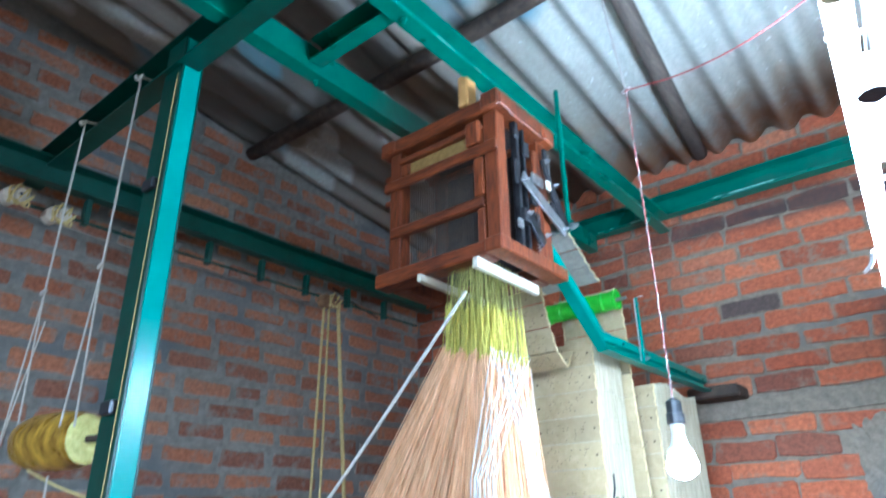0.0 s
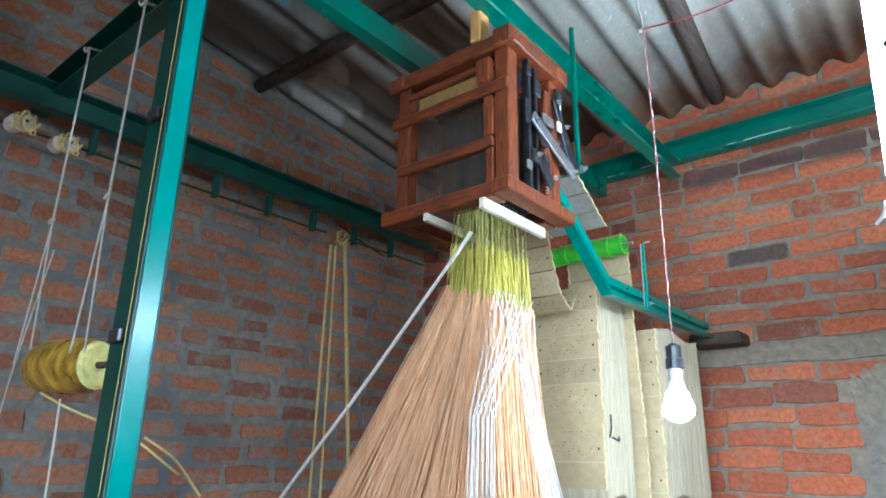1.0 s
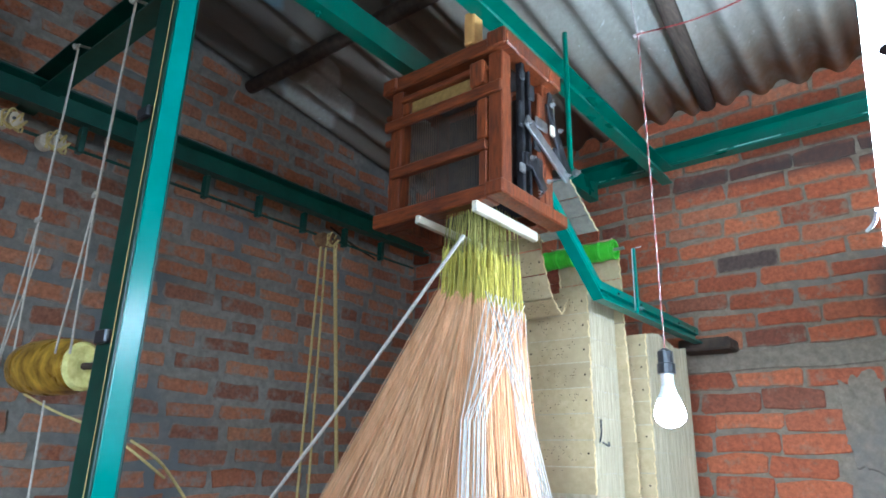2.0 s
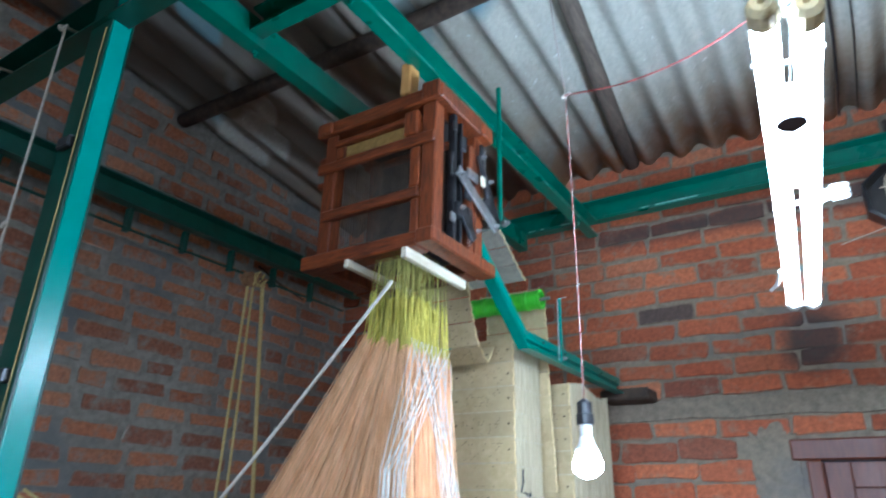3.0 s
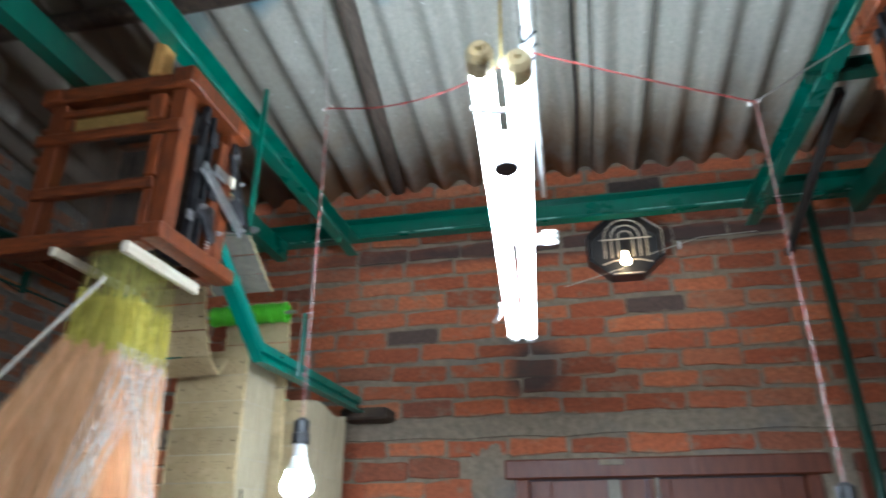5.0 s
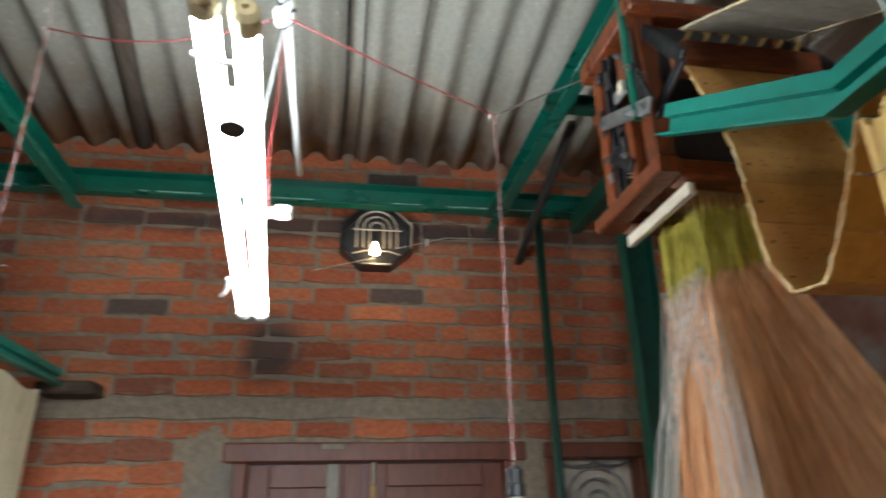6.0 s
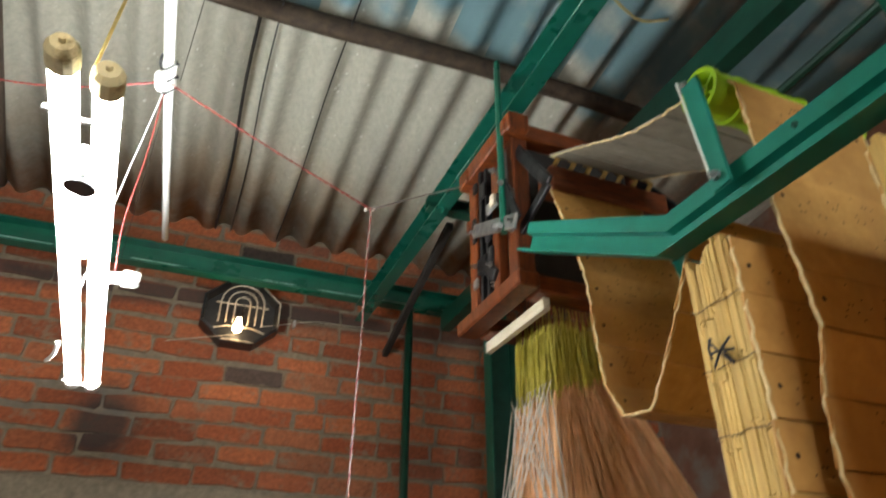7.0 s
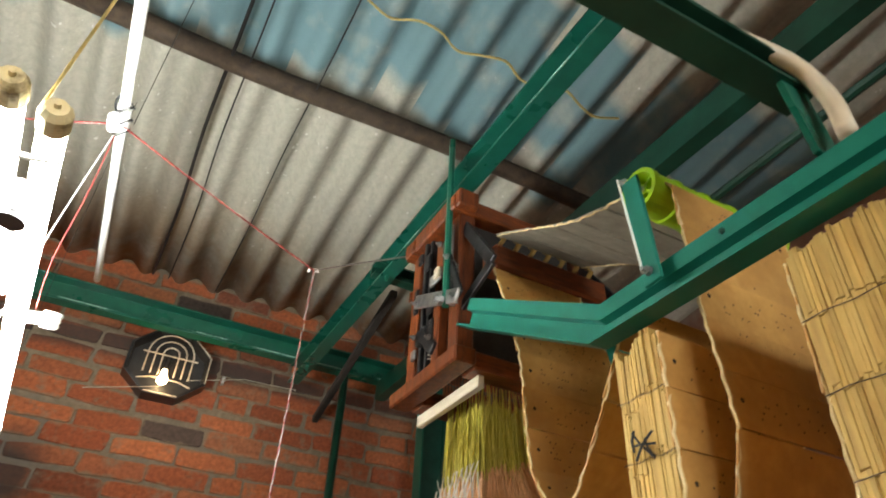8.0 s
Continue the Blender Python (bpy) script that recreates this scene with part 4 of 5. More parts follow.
def roller(name, label, p, length, r, mat, s):
    e = thing(name, label, "roller", "card rollers")
    x, y, z = p
    # hollow roller with flanged rim and spokes
    bm = bmesh.new()
    n = 28
    prof = [(0, r * 0.8), (0, r), (0.01, r), (0.012, r * 0.93)]
    for k in range(1, 5):
        u = length * k / 5
        prof += [(u - 0.008, r * 0.93), (u - 0.005, r * 1.0), (u + 0.003, r * 1.0), (u + 0.006, r * 0.93)]
    prof += [(length - 0.012, r * 0.93), (length - 0.01, r), (length, r), (length, r * 0.8), (length * 0.96, r * 0.8), (0.03, r * 0.8)]
    rings = [[bm.verts.new((x + s * u, y + rr * math.cos(a), z + rr * math.sin(a))) for a in (2 * math.pi * k / n for k in range(n))] for u, rr in prof]
    for a, b in zip(rings, rings[1:] + rings[:1]):
        for k in range(n):
            bm.faces.new((a[k], a[(k + 1) % n], b[(k + 1) % n], b[k]))
    part("drum", bm, mat, e, smooth=False)
    bm = bmesh.new()
    for k in range(5):
        a = 2 * math.pi * k / 5
        beam_between(bm, (x + s * 0.012, y, z), (x + s * 0.012, y + r * 0.85 * math.cos(a), z + r * 0.85 * math.sin(a)), 0.005, 0.008, up=(1, 0, 0.01))
    tube(bm, [(x + s * 0.006, y, z), (x + s * 0.02, y, z)], r * 0.3, 12)
    part("hub", bm, mat, e)
    bm = bmesh.new()
    tube(bm, [(x - s * 0.03, y, z), (x + s * (length + 0.03), y, z)], 0.006, 8)
    part("axle", bm, M_STEEL, e)
    return e


roller("card_roller", "lime green plastic roller carrying the card chain", (0.672, 0.503, 2.424), 0.29, 0.036, M_LIME, 1)
roller("card_roller", "bright green roller wrapped in plastic sheet", (-0.945, 1.855, 2.413), 0.26, 0.034, M_LEAFGREEN, -1)


def roller_bracket(x, y, z0, z1, lean, label, w=0.03):
    e = thing("roller_bracket", label, "bracket", "roller brackets")
    bm = bmesh.new()
    beam_between(bm, (x, y, z0), (x, y + lean, z1), w, 0.006, 0.001, up=(1, 0, 0))
    part("strap", bm, M_GREEN_RAIL, e)
    bm = bmesh.new()
    bolt(bm, (x - 0.006 * (1 if x > 0 else -1), y, z0 + 0.015), (-1 if x > 0 else 1, 0, 0), 0.007, 0.006)
    part("bolt", bm, M_STEEL, e)
    bm = bmesh.new()
    tube(bm, [(x - 0.012, y + 0.005, z0 + 0.012), (x - 0.012, y + lean + 0.012, z1 + 0.004), (x + 0.02, y + lean + 0.012, z1 + 0.006)], 0.0018, 5)
    part("wire", bm, M_PVC, e)


roller_bracket(0.632, 0.468, 2.222, 2.405, 0.012, "green steel strap holding the card roller")
roller_bracket(-0.90, 1.90, 2.20, 2.42, 0.0, "dark green strap holding the green roller", 0.014)


# ---- harness ----
def strands(bm, lines, r, n=3):
    for pts in lines:
        tube(bm, pts, r, n, cap=False)


def harness(sign, cx, y0, y1, z_top, drop, wide, legs, label, seed):
    """Cords hanging from a machine. sign: the aisle's side (+1 when the aisle lies to greater x); cx: x of the aisle-side cords; legs: for each white leg its y and spread halfway down and at the foot."""
    rnd = random.Random(seed)
    e = thing("jacquard_harness", label, "harness cords", "loom harnesses")
    o = -sign

    def X(u):
        return cx + o * u

    def jit(r):
        return Vector((rnd.uniform(-r, r), rnd.uniform(-r, r), 0))
    neck, yel, sal, whi = [], [], [], []
    zk, zb = z_top - drop, 1.02
    yc = (y0 + y1) / 2
    for i in range(16):
        for j in range(12):
            f = i / 15
            y = y0 + (y1 - y0) * j / 11
            top = Vector((X(0.105 * wide * f), y, z_top + 0.03)) + jit(0.002)
            k = Vector((X(-0.005 + 0.13 * wide * f), y, zk + rnd.uniform(-0.012, 0.012) + 0.035 * (f - 0.5))) + jit(0.005)
            mid = top.lerp(k, 0.5 if sign > 0 else 0.25) + jit(0.004)
            if (i + j) % 2 == 0 or i == 0 or j == 0:
                neck.append([top, mid])
            yel.append([mid, k])
            # below the tie each neck cord splits into several
            for c in range(4):
                yel.append([mid + jit(0.004) + Vector((0, 0, rnd.uniform(-0.012, 0.02))), k + jit(0.006) + Vector((0, 0, rnd.uniform(-0.01, 0.008)))])
            # salmon cords fan out to the comber board
            for c in range(46 if j == 0 else (14 if i == 0 else 9)):
                p = k + jit(0.008) + Vector((0, 0, rnd.uniform(-0.006, 0.016)))
                g = min(max(f + rnd.uniform(-0.045, 0.045), 0), 1)
                b = Vector((X(-0.085 + 1.0 * g + rnd.uniform(-0.012, 0.012)), yc + (y - yc) * 1.5 + rnd.uniform(-0.02, 0.02), zb))
                sal.append([p, p.lerp(b, 0.4) + jit(0.005), b])
    # white cords on the aisle's face, crossing and parting in two legs
    for i in range(13):
        f = i / 12
        for leg in (0, 1):
            top = Vector((X(-0.018 - 0.004 * rnd.random()), y0 - 0.018 + (y1 - y0 + 0.02) * ((i * 5 + leg * 6) % 13) / 12, zk - 0.012 + 0.022 * ((i + leg) % 2)))
            at_mid, w_mid, at_foot, w_foot = legs[leg]
            m = Vector((X(-0.042 + rnd.uniform(-0.004, 0.004)), at_mid + w_mid * f, zk - 0.28))
            whi.append([top, m, Vector((X(-0.145), at_foot + w_foot * f, zb))])
    # left upper cords take the shaded colour, right ones plain yellow
    for name, lines, r, mat, lab in (("neck_cording", neck, 0.0012, M_NECK_SHADE if sign > 0 else M_YELLOW, "sparse neck cords, coloured as shaded at the left loom"), ("tied_cording", yel, 0.0012, M_YELLOW, "bright yellow tied cords"), ("harness_cording", sal, 0.0013, M_SALMON, "salmon pink harness cords"), ("white_cording", whi, 0.0013, M_WHITECORD, "white cotton cords crossing into two legs")):
        bm = bmesh.new()
        strands(bm, lines, r)
        part(name, bm, mat, e, lab, smooth=True)["kind"] = "stuff"
    part("comber_board", boxes(((min(X(-0.26), X(1.06)), y0 - 0.33, zb - 0.02), (max(X(-0.26), X(1.06)), y1 + 0.33, zb)), bevel=0.003), M_WOOD_H, e, "long wooden comber board")
    for u in (-0.23, 1.02):
        part("board_leg", boxes(((X(u) - 0.02, yc - 0.02, 0), (X(u) + 0.02, yc + 0.02, zb - 0.02)), bevel=0.003), M_WOOD, e)
    return e


harness(1, -0.955, 1.11, 1.26, 2.31, 0.215, 1.0, ((0.975, 0.085, 0.80, 0.10), (1.185, 0.07, 1.34, 0.10)), "fan of salmon harness cords under yellow neck cords", 21)
harness(-1, 0.762, 1.10, 1.25, 2.325, 0.155, 1.25, ((1.01, 0.105, 0.80, 0.16), (1.22, 0.095, 1.35, 0.16)), "fan of salmon harness cords with crossed white cords", 22)


# ---- ropes at the side ----
def rope(name, label, pts, r, mat, category="rope", group="", n=6, smooth_n=6):
    bm = bmesh.new()
    tube(bm, spline(pts, smooth_n), r, n)
    return tagged(finish(name, bm, mat), label, category, group)


rope("draw_cord", "taut white braided cord slanting from the harness", [(-0.985, 1.075, 2.245), (-1.30, 1.055, 1.905), (-1.615, 1.05, 1.60), (-1.97, 1.06, 1.24)], 0.0046, M_ROPE)
for x, zk, sp, lab in ((-1.70, 2.33, 0.014, "pale cotton rope knotted halfway, hung from the cross beam"), (-2.045, 2.34, 0.02, "pale cotton rope tied in a loop, hung from the cross beam")):
    e = thing("hanging_rope", lab, "rope", "hanging bobbin ropes")
    y = 0.535
    bm = bmesh.new()
    tube(bm, [(x, y, 2.90), (x, y, zk)], 0.0035, 6)
    part("rope", bm, M_ROPE, e)
    for s in (-1, 1):
        bm = bmesh.new()
        tube(bm, [(x, y, zk), (x - 0.012 + s * sp, y + s * 0.01, 1.95)], 0.0028, 6)
        part("strand", bm, M_ROPE, e)
    bm = bmesh.new()
    tube(bm, spline([(x - 0.04, y + 0.05, 2.945), (x - 0.02, y - 0.005, 2.92), (x, y - 0.008, 2.895), (x + 0.02, y - 0.004, 2.905)], 4), 0.0045, 6)
    part("hitch", bm, M_ROPE, e)
    bm = bmesh.new()
    tube(bm, spline([(x - 0.005, y - 0.006, zk), (x + 0.015, y - 0.01, zk + 0.004), (x + (0.04 if zk > 2.335 else 0.008), y - 0.01, zk)], 4), 0.0045, 6)
    part("knot", bm, M_ROPE, e)
rope("hanging_rope", "thin pale cord beside the bobbin", [(-2.02, 0.545, 2.26), (-2.15, 0.545, 1.9), (-2.19, 0.545, 1.6)], 0.0025, M_ROPE)
rope("hanging_rope", "thin cord hanging below the bobbin", [(-1.93, 0.60, 1.86), (-1.905, 0.60, 1.6), (-1.90, 0.6, 1.3)], 0.003, M_ROPE)


def bobbin():
    e = thing("thread_bobbin", "fat bobbin wound with shiny golden thread", "bobbin")
    ax = Vector((0.93, 0.30, 0.0)).normalized()
    c0 = Vector((-2.058, 0.578, 1.945))
    bm = bmesh.new()
    prof = [(0, 0.035), (0.012, 0.058), (0.05, 0.07), (0.12, 0.073), (0.18, 0.07), (0.215, 0.062)]
    side, up = Vector((-ax.y, ax.x, 0)), Vector((0, 0, 1))
    n = 26
    rings = [[bm.verts.new(c0 + ax * u + (side * math.cos(a) + up * math.sin(a)) * r * (1 + 0.03 * noise.noise((u * 30, math.cos(a) * 3, math.sin(a) * 3)))) for a in (2 * math.pi * k / n for k in range(n))] for u, r in prof]
    for a, b in zip(rings, rings[1:]):
        for k in range(n):
            bm.faces.new((a[k], a[(k + 1) % n], b[(k + 1) % n], b[k]))
    bm.faces.new(rings[0])
    part("winding", bm, M_BOBBIN, e, smooth=True)
    bm = bmesh.new()
    prof = [(0.214, 0.062), (0.222, 0.052), (0.220, 0.03), (0.216, 0.018)]
    rings = [[bm.verts.new(c0 + ax * (u + 0.004 * noise.noise((r * 60, k, 1))) + (side * math.cos(a) + up * math.sin(a)) * r) for k, a in ((k, 2 * math.pi * k / n) for k in range(n))] for u, r in prof]
    for a, b in zip(rings, rings[1:]):
        for k in range(n):
            bm.faces.new((a[k], a[(k + 1) % n], b[(k + 1) % n], b[k]))
    bm.faces.new(rings[-1])
    part("end", bm, M_BOBBIN_END, e, "pale yellow thread end")
    bm = bmesh.new()
    tube(bm, [c0 - ax * 0.03, c0 + ax * 0.275], 0.009, 8)
    part("spindle", bm, M_OLDWOOD, e)
    bm = bmesh.new()
    p = c0 + ax * 0.06
    tube(bm, spline([p + Vector((0, -0.02, -0.068)), p + Vector((0.10, 0.02, -0.11)), p + Vector((0.22, 0.12, -0.17)), p + Vector((0.34, 0.2, -0.26))], 5), 0.0035, 5)
    part("loose_thread", bm, M_ROPE_Y, e, "loose golden thread tail")


bobbin()
# pulleys on the hook rail and their bands
for y, z, lab, r in ((1.77, 2.68, "round wooden pulley under the side beam", 0.034), (0.60, 2.68, "bundle of pale cord on the hook rail", 0.026), (0.47, 2.70, "bundle of pale cord at the beam end", 0.026)):
    e = thing("rail_pulley", lab, "pulley", "rail pulleys")
    bm = bmesh.new()
    tube(bm, [(-2.31, y - 0.02, z), (-2.28, y - 0.018, z), (-2.27, y, z), (-2.25, y + 0.01, z)], r, 14, taper=[r, r * 1.05, r * 0.8, r])
    wheel = part("wheel", bm, M_PALEWOOD if r < 0.03 else M_PULLEY, e)
    bm = bmesh.new()
    tube(bm, [(-2.33, y, z + 0.02), (-2.24, y, z)], 0.006, 6)
    part("pin", bm, M_IRON, e)
    for k in range(7):
        bm = bmesh.new()
        a = k * 0.9
        tube(bm, spline([(-2.26, y + 0.02 * math.cos(a), z + 0.03 * math.sin(a)), (-2.24, y + 0.035 * math.cos(a + 1), z + 0.03 * math.sin(a + 1)), (-2.25, y + 0.03 * math.cos(a + 2), z - 0.035)], 4), 0.0035, 4)
        part("cord_loop", bm, M_ROPE_Y, wheel)
for a, b, r in (((-2.29, 1.745, 2.66), (-2.29, 1.725, 1.2), 0.0055), ((-2.29, 1.775, 2.66), (-2.29, 1.79, 1.2), 0.005), ((-2.29, 1.83, 2.66), (-2.29, 1.985, 1.2), 0.0085)):
    rope("pulley_band", "yellow cotton band hanging down the side wall", [a, tuple((Vector(a) + Vector(b)) / 2), b], r, M_ROPE_Y, "band", "pulley bands")
rope("yellow_lead", "stiff yellow cord end by the post", [(-1.76, 0.75, 1.77), (-1.66, 0.78, 1.72), (-1.56, 0.8, 1.64)], 0.0035, M_ROPE_Y)
rope("wall_twig", "dark thin twig lying on the wall ledge", [(XW + 0.03, 1.98, 2.86), (XW + 0.05, 2.12, 2.80), (XW + 0.04, 2.3, 2.77)], 0.005, M_OLDWOOD, "twig")
rope("side_string", "thin dark string slack against the side wall", [(XW + 0.05, 0.95, 2.55), (XW + 0.05, 1.05, 2.3), (XW + 0.05, 1.08, 2.2)], 0.003, M_OLDWOOD, "string")


# ---- lamps ----
def tube_light():
    e = thing("twin_tube_light", "twin lit fluorescent tubes hung on strings", "tube light")
    for (x0, y0), (x1, y1), name in (((-0.073, 0.602), (-0.157, 1.80), "tube"), ((-0.116, 0.578), (-0.200, 1.785), "tube")):
        a, b = Vector((x0, y0, TUBE_Z)), Vector((x1, y1, TUBE_Z))
        d = (b - a).normalized()
        bm = bmesh.new()
        tube(bm, [a + d * 0.035, a + d * 0.6, b - d * 0.03], 0.0152, 14)
        lit = part("tube", bm, M_TUBE, e, "glowing white tube", smooth=False)
        bm = bmesh.new()
        tube(bm, [a - d * 0.005, a + d * 0.004, a + d * 0.03], 0.018, 12, taper=[0.012, 0.0175, 0.0175])
        tube(bm, [a - d * 0.012, a - d * 0.004], 0.004, 6)
        part("end_cap", bm, M_CAP, lit, "cream tube holder")
        bm = bmesh.new()
        tube(bm, [b - d * 0.025, b + d * 0.01], 0.018, 12)
        part("end_cap", bm, M_PVC, lit)
    for f in (0.06, 0.95):
        bm = bmesh.new()
        x, y = -0.0965 - 0.084 * f, 0.6 + 1.2 * f
        tube(bm, spline([(x - 0.04, y, TUBE_Z - 0.012), (x, y + 0.006, TUBE_Z - 0.017), (x + 0.04, y + 0.002, TUBE_Z - 0.012)], 4), 0.004, 6)
        part("tie", bm, M_PVC, e)
    bm = bmesh.new()
    beam_between(bm, (-0.107, 0.76, TUBE_Z), (-0.129, 1.06, TUBE_Z), 0.012, 0.018, 0.002)
    part("ballast_box", bm, M_PVC, e, "white ballast box between the tubes")
    bm = bmesh.new()
    tube(bm, spline([(-0.2, 1.47, TUBE_Z - 0.012), (-0.212, 1.53, TUBE_Z - 0.018), (-0.232, 1.58, TUBE_Z - 0.02)], 4), 0.0045, 6)
    part("loose_tape", bm, M_PVC, e)
    bm = bmesh.new()
    tube(bm, [(-0.113, 0.825, TUBE_Z - 0.0095), (-0.113, 0.825, TUBE_Z - 0.0185)], 0.020, 16)
    part("knob", bm, M_BLACK, e, "dark round knob")
    for p, q, mat in (((-0.095, 0.63, TUBE_Z + 0.015), (-0.085, 0.80, roof_z(0.8) - 0.02), M_ROPE_Y), ((-0.17, 1.77, TUBE_Z + 0.012), (-0.175, 1.79, roof_z(1.79) - 0.02), M_BLACK)):
        bm = bmesh.new()
        tube(bm, [p, q], 0.0022 if mat is M_ROPE_Y else 0.0008, 5)
        part("string", bm, mat, e)
    return e


tube_light()


def small_cfl():
    e = thing("starter_lamp", "small white starter with folded tubes beside the light", "lamp starter")
    bm = bmesh.new()
    c = Vector((-0.078, 1.172, 2.289))
    tube(bm, [c + Vector((-0.03, 0, -0.004)), c + Vector((0.0, 0, 0))], 0.011, 10)
    part("base", bm, M_PVC, e)
    for k in range(3):
        bm = bmesh.new()
        z = (k - 1) * 0.0095
        tube(bm, spline([c + Vector((0, 0.005, z)), c + Vector((0.022, 0.005, z)), c + Vector((0.025, -0.006, z)), c + Vector((0, -0.008, z))], 4), 0.0042, 7)
        part("glass_loop", bm, M_PVC, e)
    bm = bmesh.new()
    tube(bm, [c + Vector((-0.06, 0.0, -0.006)), c + Vector((-0.03, 0, -0.004))], 0.004, 6)
    part("lead", bm, M_PVC, e)


small_cfl()


def pendant(p, label, mat, neck):
    e = thing("pendant_bulb", label, "light bulb", "hanging bulbs")
    x, y, z = p
    bm = bmesh.new()
    prof = [(0.045, 0.013), (0.03, 0.014), (0.012, 0.024), (-0.008, 0.031), (-0.022, 0.028), (-0.032, 0.016), (-0.036, 0.003)]
    tube(bm, [(x, y, z + u) for u, r in prof], 0.03, 18, taper=[r for u, r in prof])
    part("bulb", bm, mat, e, smooth=True)
    if neck:
        bm = bmesh.new()
        prof = [(0.0455, 0.0135), (0.032, 0.0165), (0.024, 0.0215), (0.019, 0.0255)]
        tube(bm, [(x, y, z + u) for u, r in prof], 0.03, 18, taper=[r for u, r in prof])
        part("neck", bm, M_PVC, e, "opaque white plastic neck", smooth=True)
    bm = bmesh.new()
    tube(bm, [(x, y, z + 0.0455), (x, y, z + 0.07)], 0.0125, 14)
    part("cap", bm, M_PVC, e)
    bm = bmesh.new()
    tube(bm, [(x, y, z + 0.0705), (x, y, z + 0.09), (x, y, z + 0.092), (x, y, z + 0.115), (x, y, z + 0.122)], 0.017, 14, taper=[0.018, 0.018, 0.0155, 0.0155, 0.006])
    part("holder", bm, M_BLACK, e, "black bulb holder")
    return e


pendant(BULB_L, "lit white bulb in a black holder on a twisted red flex", M_BULB, True)
pendant(BULB_R, "unlit white bulb in a black holder on a red flex", M_PVC, False)
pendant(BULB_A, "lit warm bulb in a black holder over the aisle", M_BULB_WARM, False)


def flex(pts, label, n=8, pitch=0.02):
    """Twisted two-core flex, red with a pale fleck."""
    e = thing("twisted_flex", label, "electric cable", "red flexes")
    line = spline(pts, n)
    fine = []
    for a, b in zip(line, line[1:]):
        k = max(1, int((b - a).length / 0.006))
        fine += [a.lerp(b, i / k) for i in range(k)]
    fine.append(line[-1])
    for ph, mat, nm in ((0, M_REDWIRE, "red_core"), (math.pi, M_PALEWIRE if "pale" in label else M_REDWIRE, "second_core")):
        out, s = [], 0.0
        for i, p in enumerate(fine):
            d = (fine[min(i + 1, len(fine) - 1)] - fine[max(i - 1, 0)]).normalized()
            u = d.orthogonal().normalized()
            v = d.cross(u)
            a = s / pitch * 2 * math.pi + ph
            out.append(p + (u * math.cos(a) + v * math.sin(a)) * 0.0013)
            if i + 1 < len(fine):
                s += (fine[i + 1] - p).length
        bm = bmesh.new()
        tube(bm, out, 0.0012, 4)
        part(nm, bm, mat, e)
    return e


KL, KR = Vector((-0.593, 1.244, 2.731)), Vector((0.377, 1.20, 2.569))
flex([KL, (-0.592, 1.245, 2.4), (-0.593, 1.244, BULB_L[2] + 0.122)], "red and pale twisted flex holding the bulb", pitch=0.045)
flex([KR, (0.376, 1.2, 2.2), (BULB_R[0], BULB_R[1], BULB_R[2] + 0.122)], "red and pale twisted flex holding the second bulb", pitch=0.045)
JO = Vector((-0.075, 1.01, 2.622))
flex([KL, KL.lerp(JO, 0.33) - Vector((0, 0, 0.04)), KL.lerp(JO, 0.66) - Vector((0, 0, 0.042)), JO], "red twisted flex strung under the roof", pitch=0.03)
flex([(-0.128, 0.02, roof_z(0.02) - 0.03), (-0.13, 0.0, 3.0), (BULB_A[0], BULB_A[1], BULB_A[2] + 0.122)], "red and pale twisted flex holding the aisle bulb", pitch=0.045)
flex([JO, JO.lerp(KR, 0.5) - Vector((0, 0, 0.004)), KR], "red twisted flex strung between the lamps", pitch=0.03)
rope("tie_string", "pale string holding the flex from the roof", [KL, (-0.61, 1.22, 3.0), (-0.63, 1.2, roof_z(1.2) - 0.02)], 0.0022, M_PALEWIRE, "string", "tie strings", 5)
rope("tie_string", "pale string tying the flex to the beam", [KR, (0.5, 1.25, 2.665), (0.672, 1.33, 2.80)], 0.0022, M_PALEWIRE, "string", "tie strings", 5)
for k, p in ((0, KL), (1, KR)):
    bm = bmesh.new()
    tube(bm, spline([p + Vector((-0.012, 0, -0.004)), p + Vector((0, 0.006, 0.004)), p + Vector((0.012, 0, 0.003))], 4), 0.005, 6)
    tagged(finish("flex_knot", bm, M_PALEWIRE), "pale knot in the flex", "knot", "flex knots")
rope("lamp_string", "white string slanting from the pipe to the starter", [(-0.078, 1.02, 2.60), (-0.115, 1.12, 2.44), (-0.15, 1.24, 2.285)], 0.0013, M_PVC, "string")
rope("lamp_lead", "red lead hanging to the starter", [(-0.076, 1.02, 2.60), (-0.082, 1.07, 2.5), (-0.096, 1.13, 2.38), (-0.092, 1.172, 2.298)], 0.0013, M_REDWIRE, "electric cable")


def conduit(pts, r, label, mat, joint=None):
    e = thing("conduit_pipe", label, "conduit")
    bm = bmesh.new()
    tube(bm, pts, r, 10)
    part("pipe", bm, mat, e, smooth=True)
    if joint:
        a, d = Vector(joint[0]), Vector(joint[1]).normalized()
        bm = bmesh.new()
        tube(bm, [a - d * 0.04, a + d * 0.04], r * 1.35, 12)
        tube(bm, [a - d * 0.01 + Vector((-0.012, 0, -0.012)), a + d * 0.03 + Vector((-0.012, 0, -0.012))], r * 1.2, 10)
        part("coupling", bm, mat, e)
        bm = bmesh.new()
        for k in (-0.045, 0.0, 0.042):
            tube(bm, [a + d * k + Vector((math.cos(t) * r * 1.6, 0.01 * math.sin(t * 2), math.sin(t) * r * 1.6)) for t in np.linspace(0, 6.4, 14)], 0.003, 4)
        part("binding_wire", bm, M_BLACK, e)
    return e


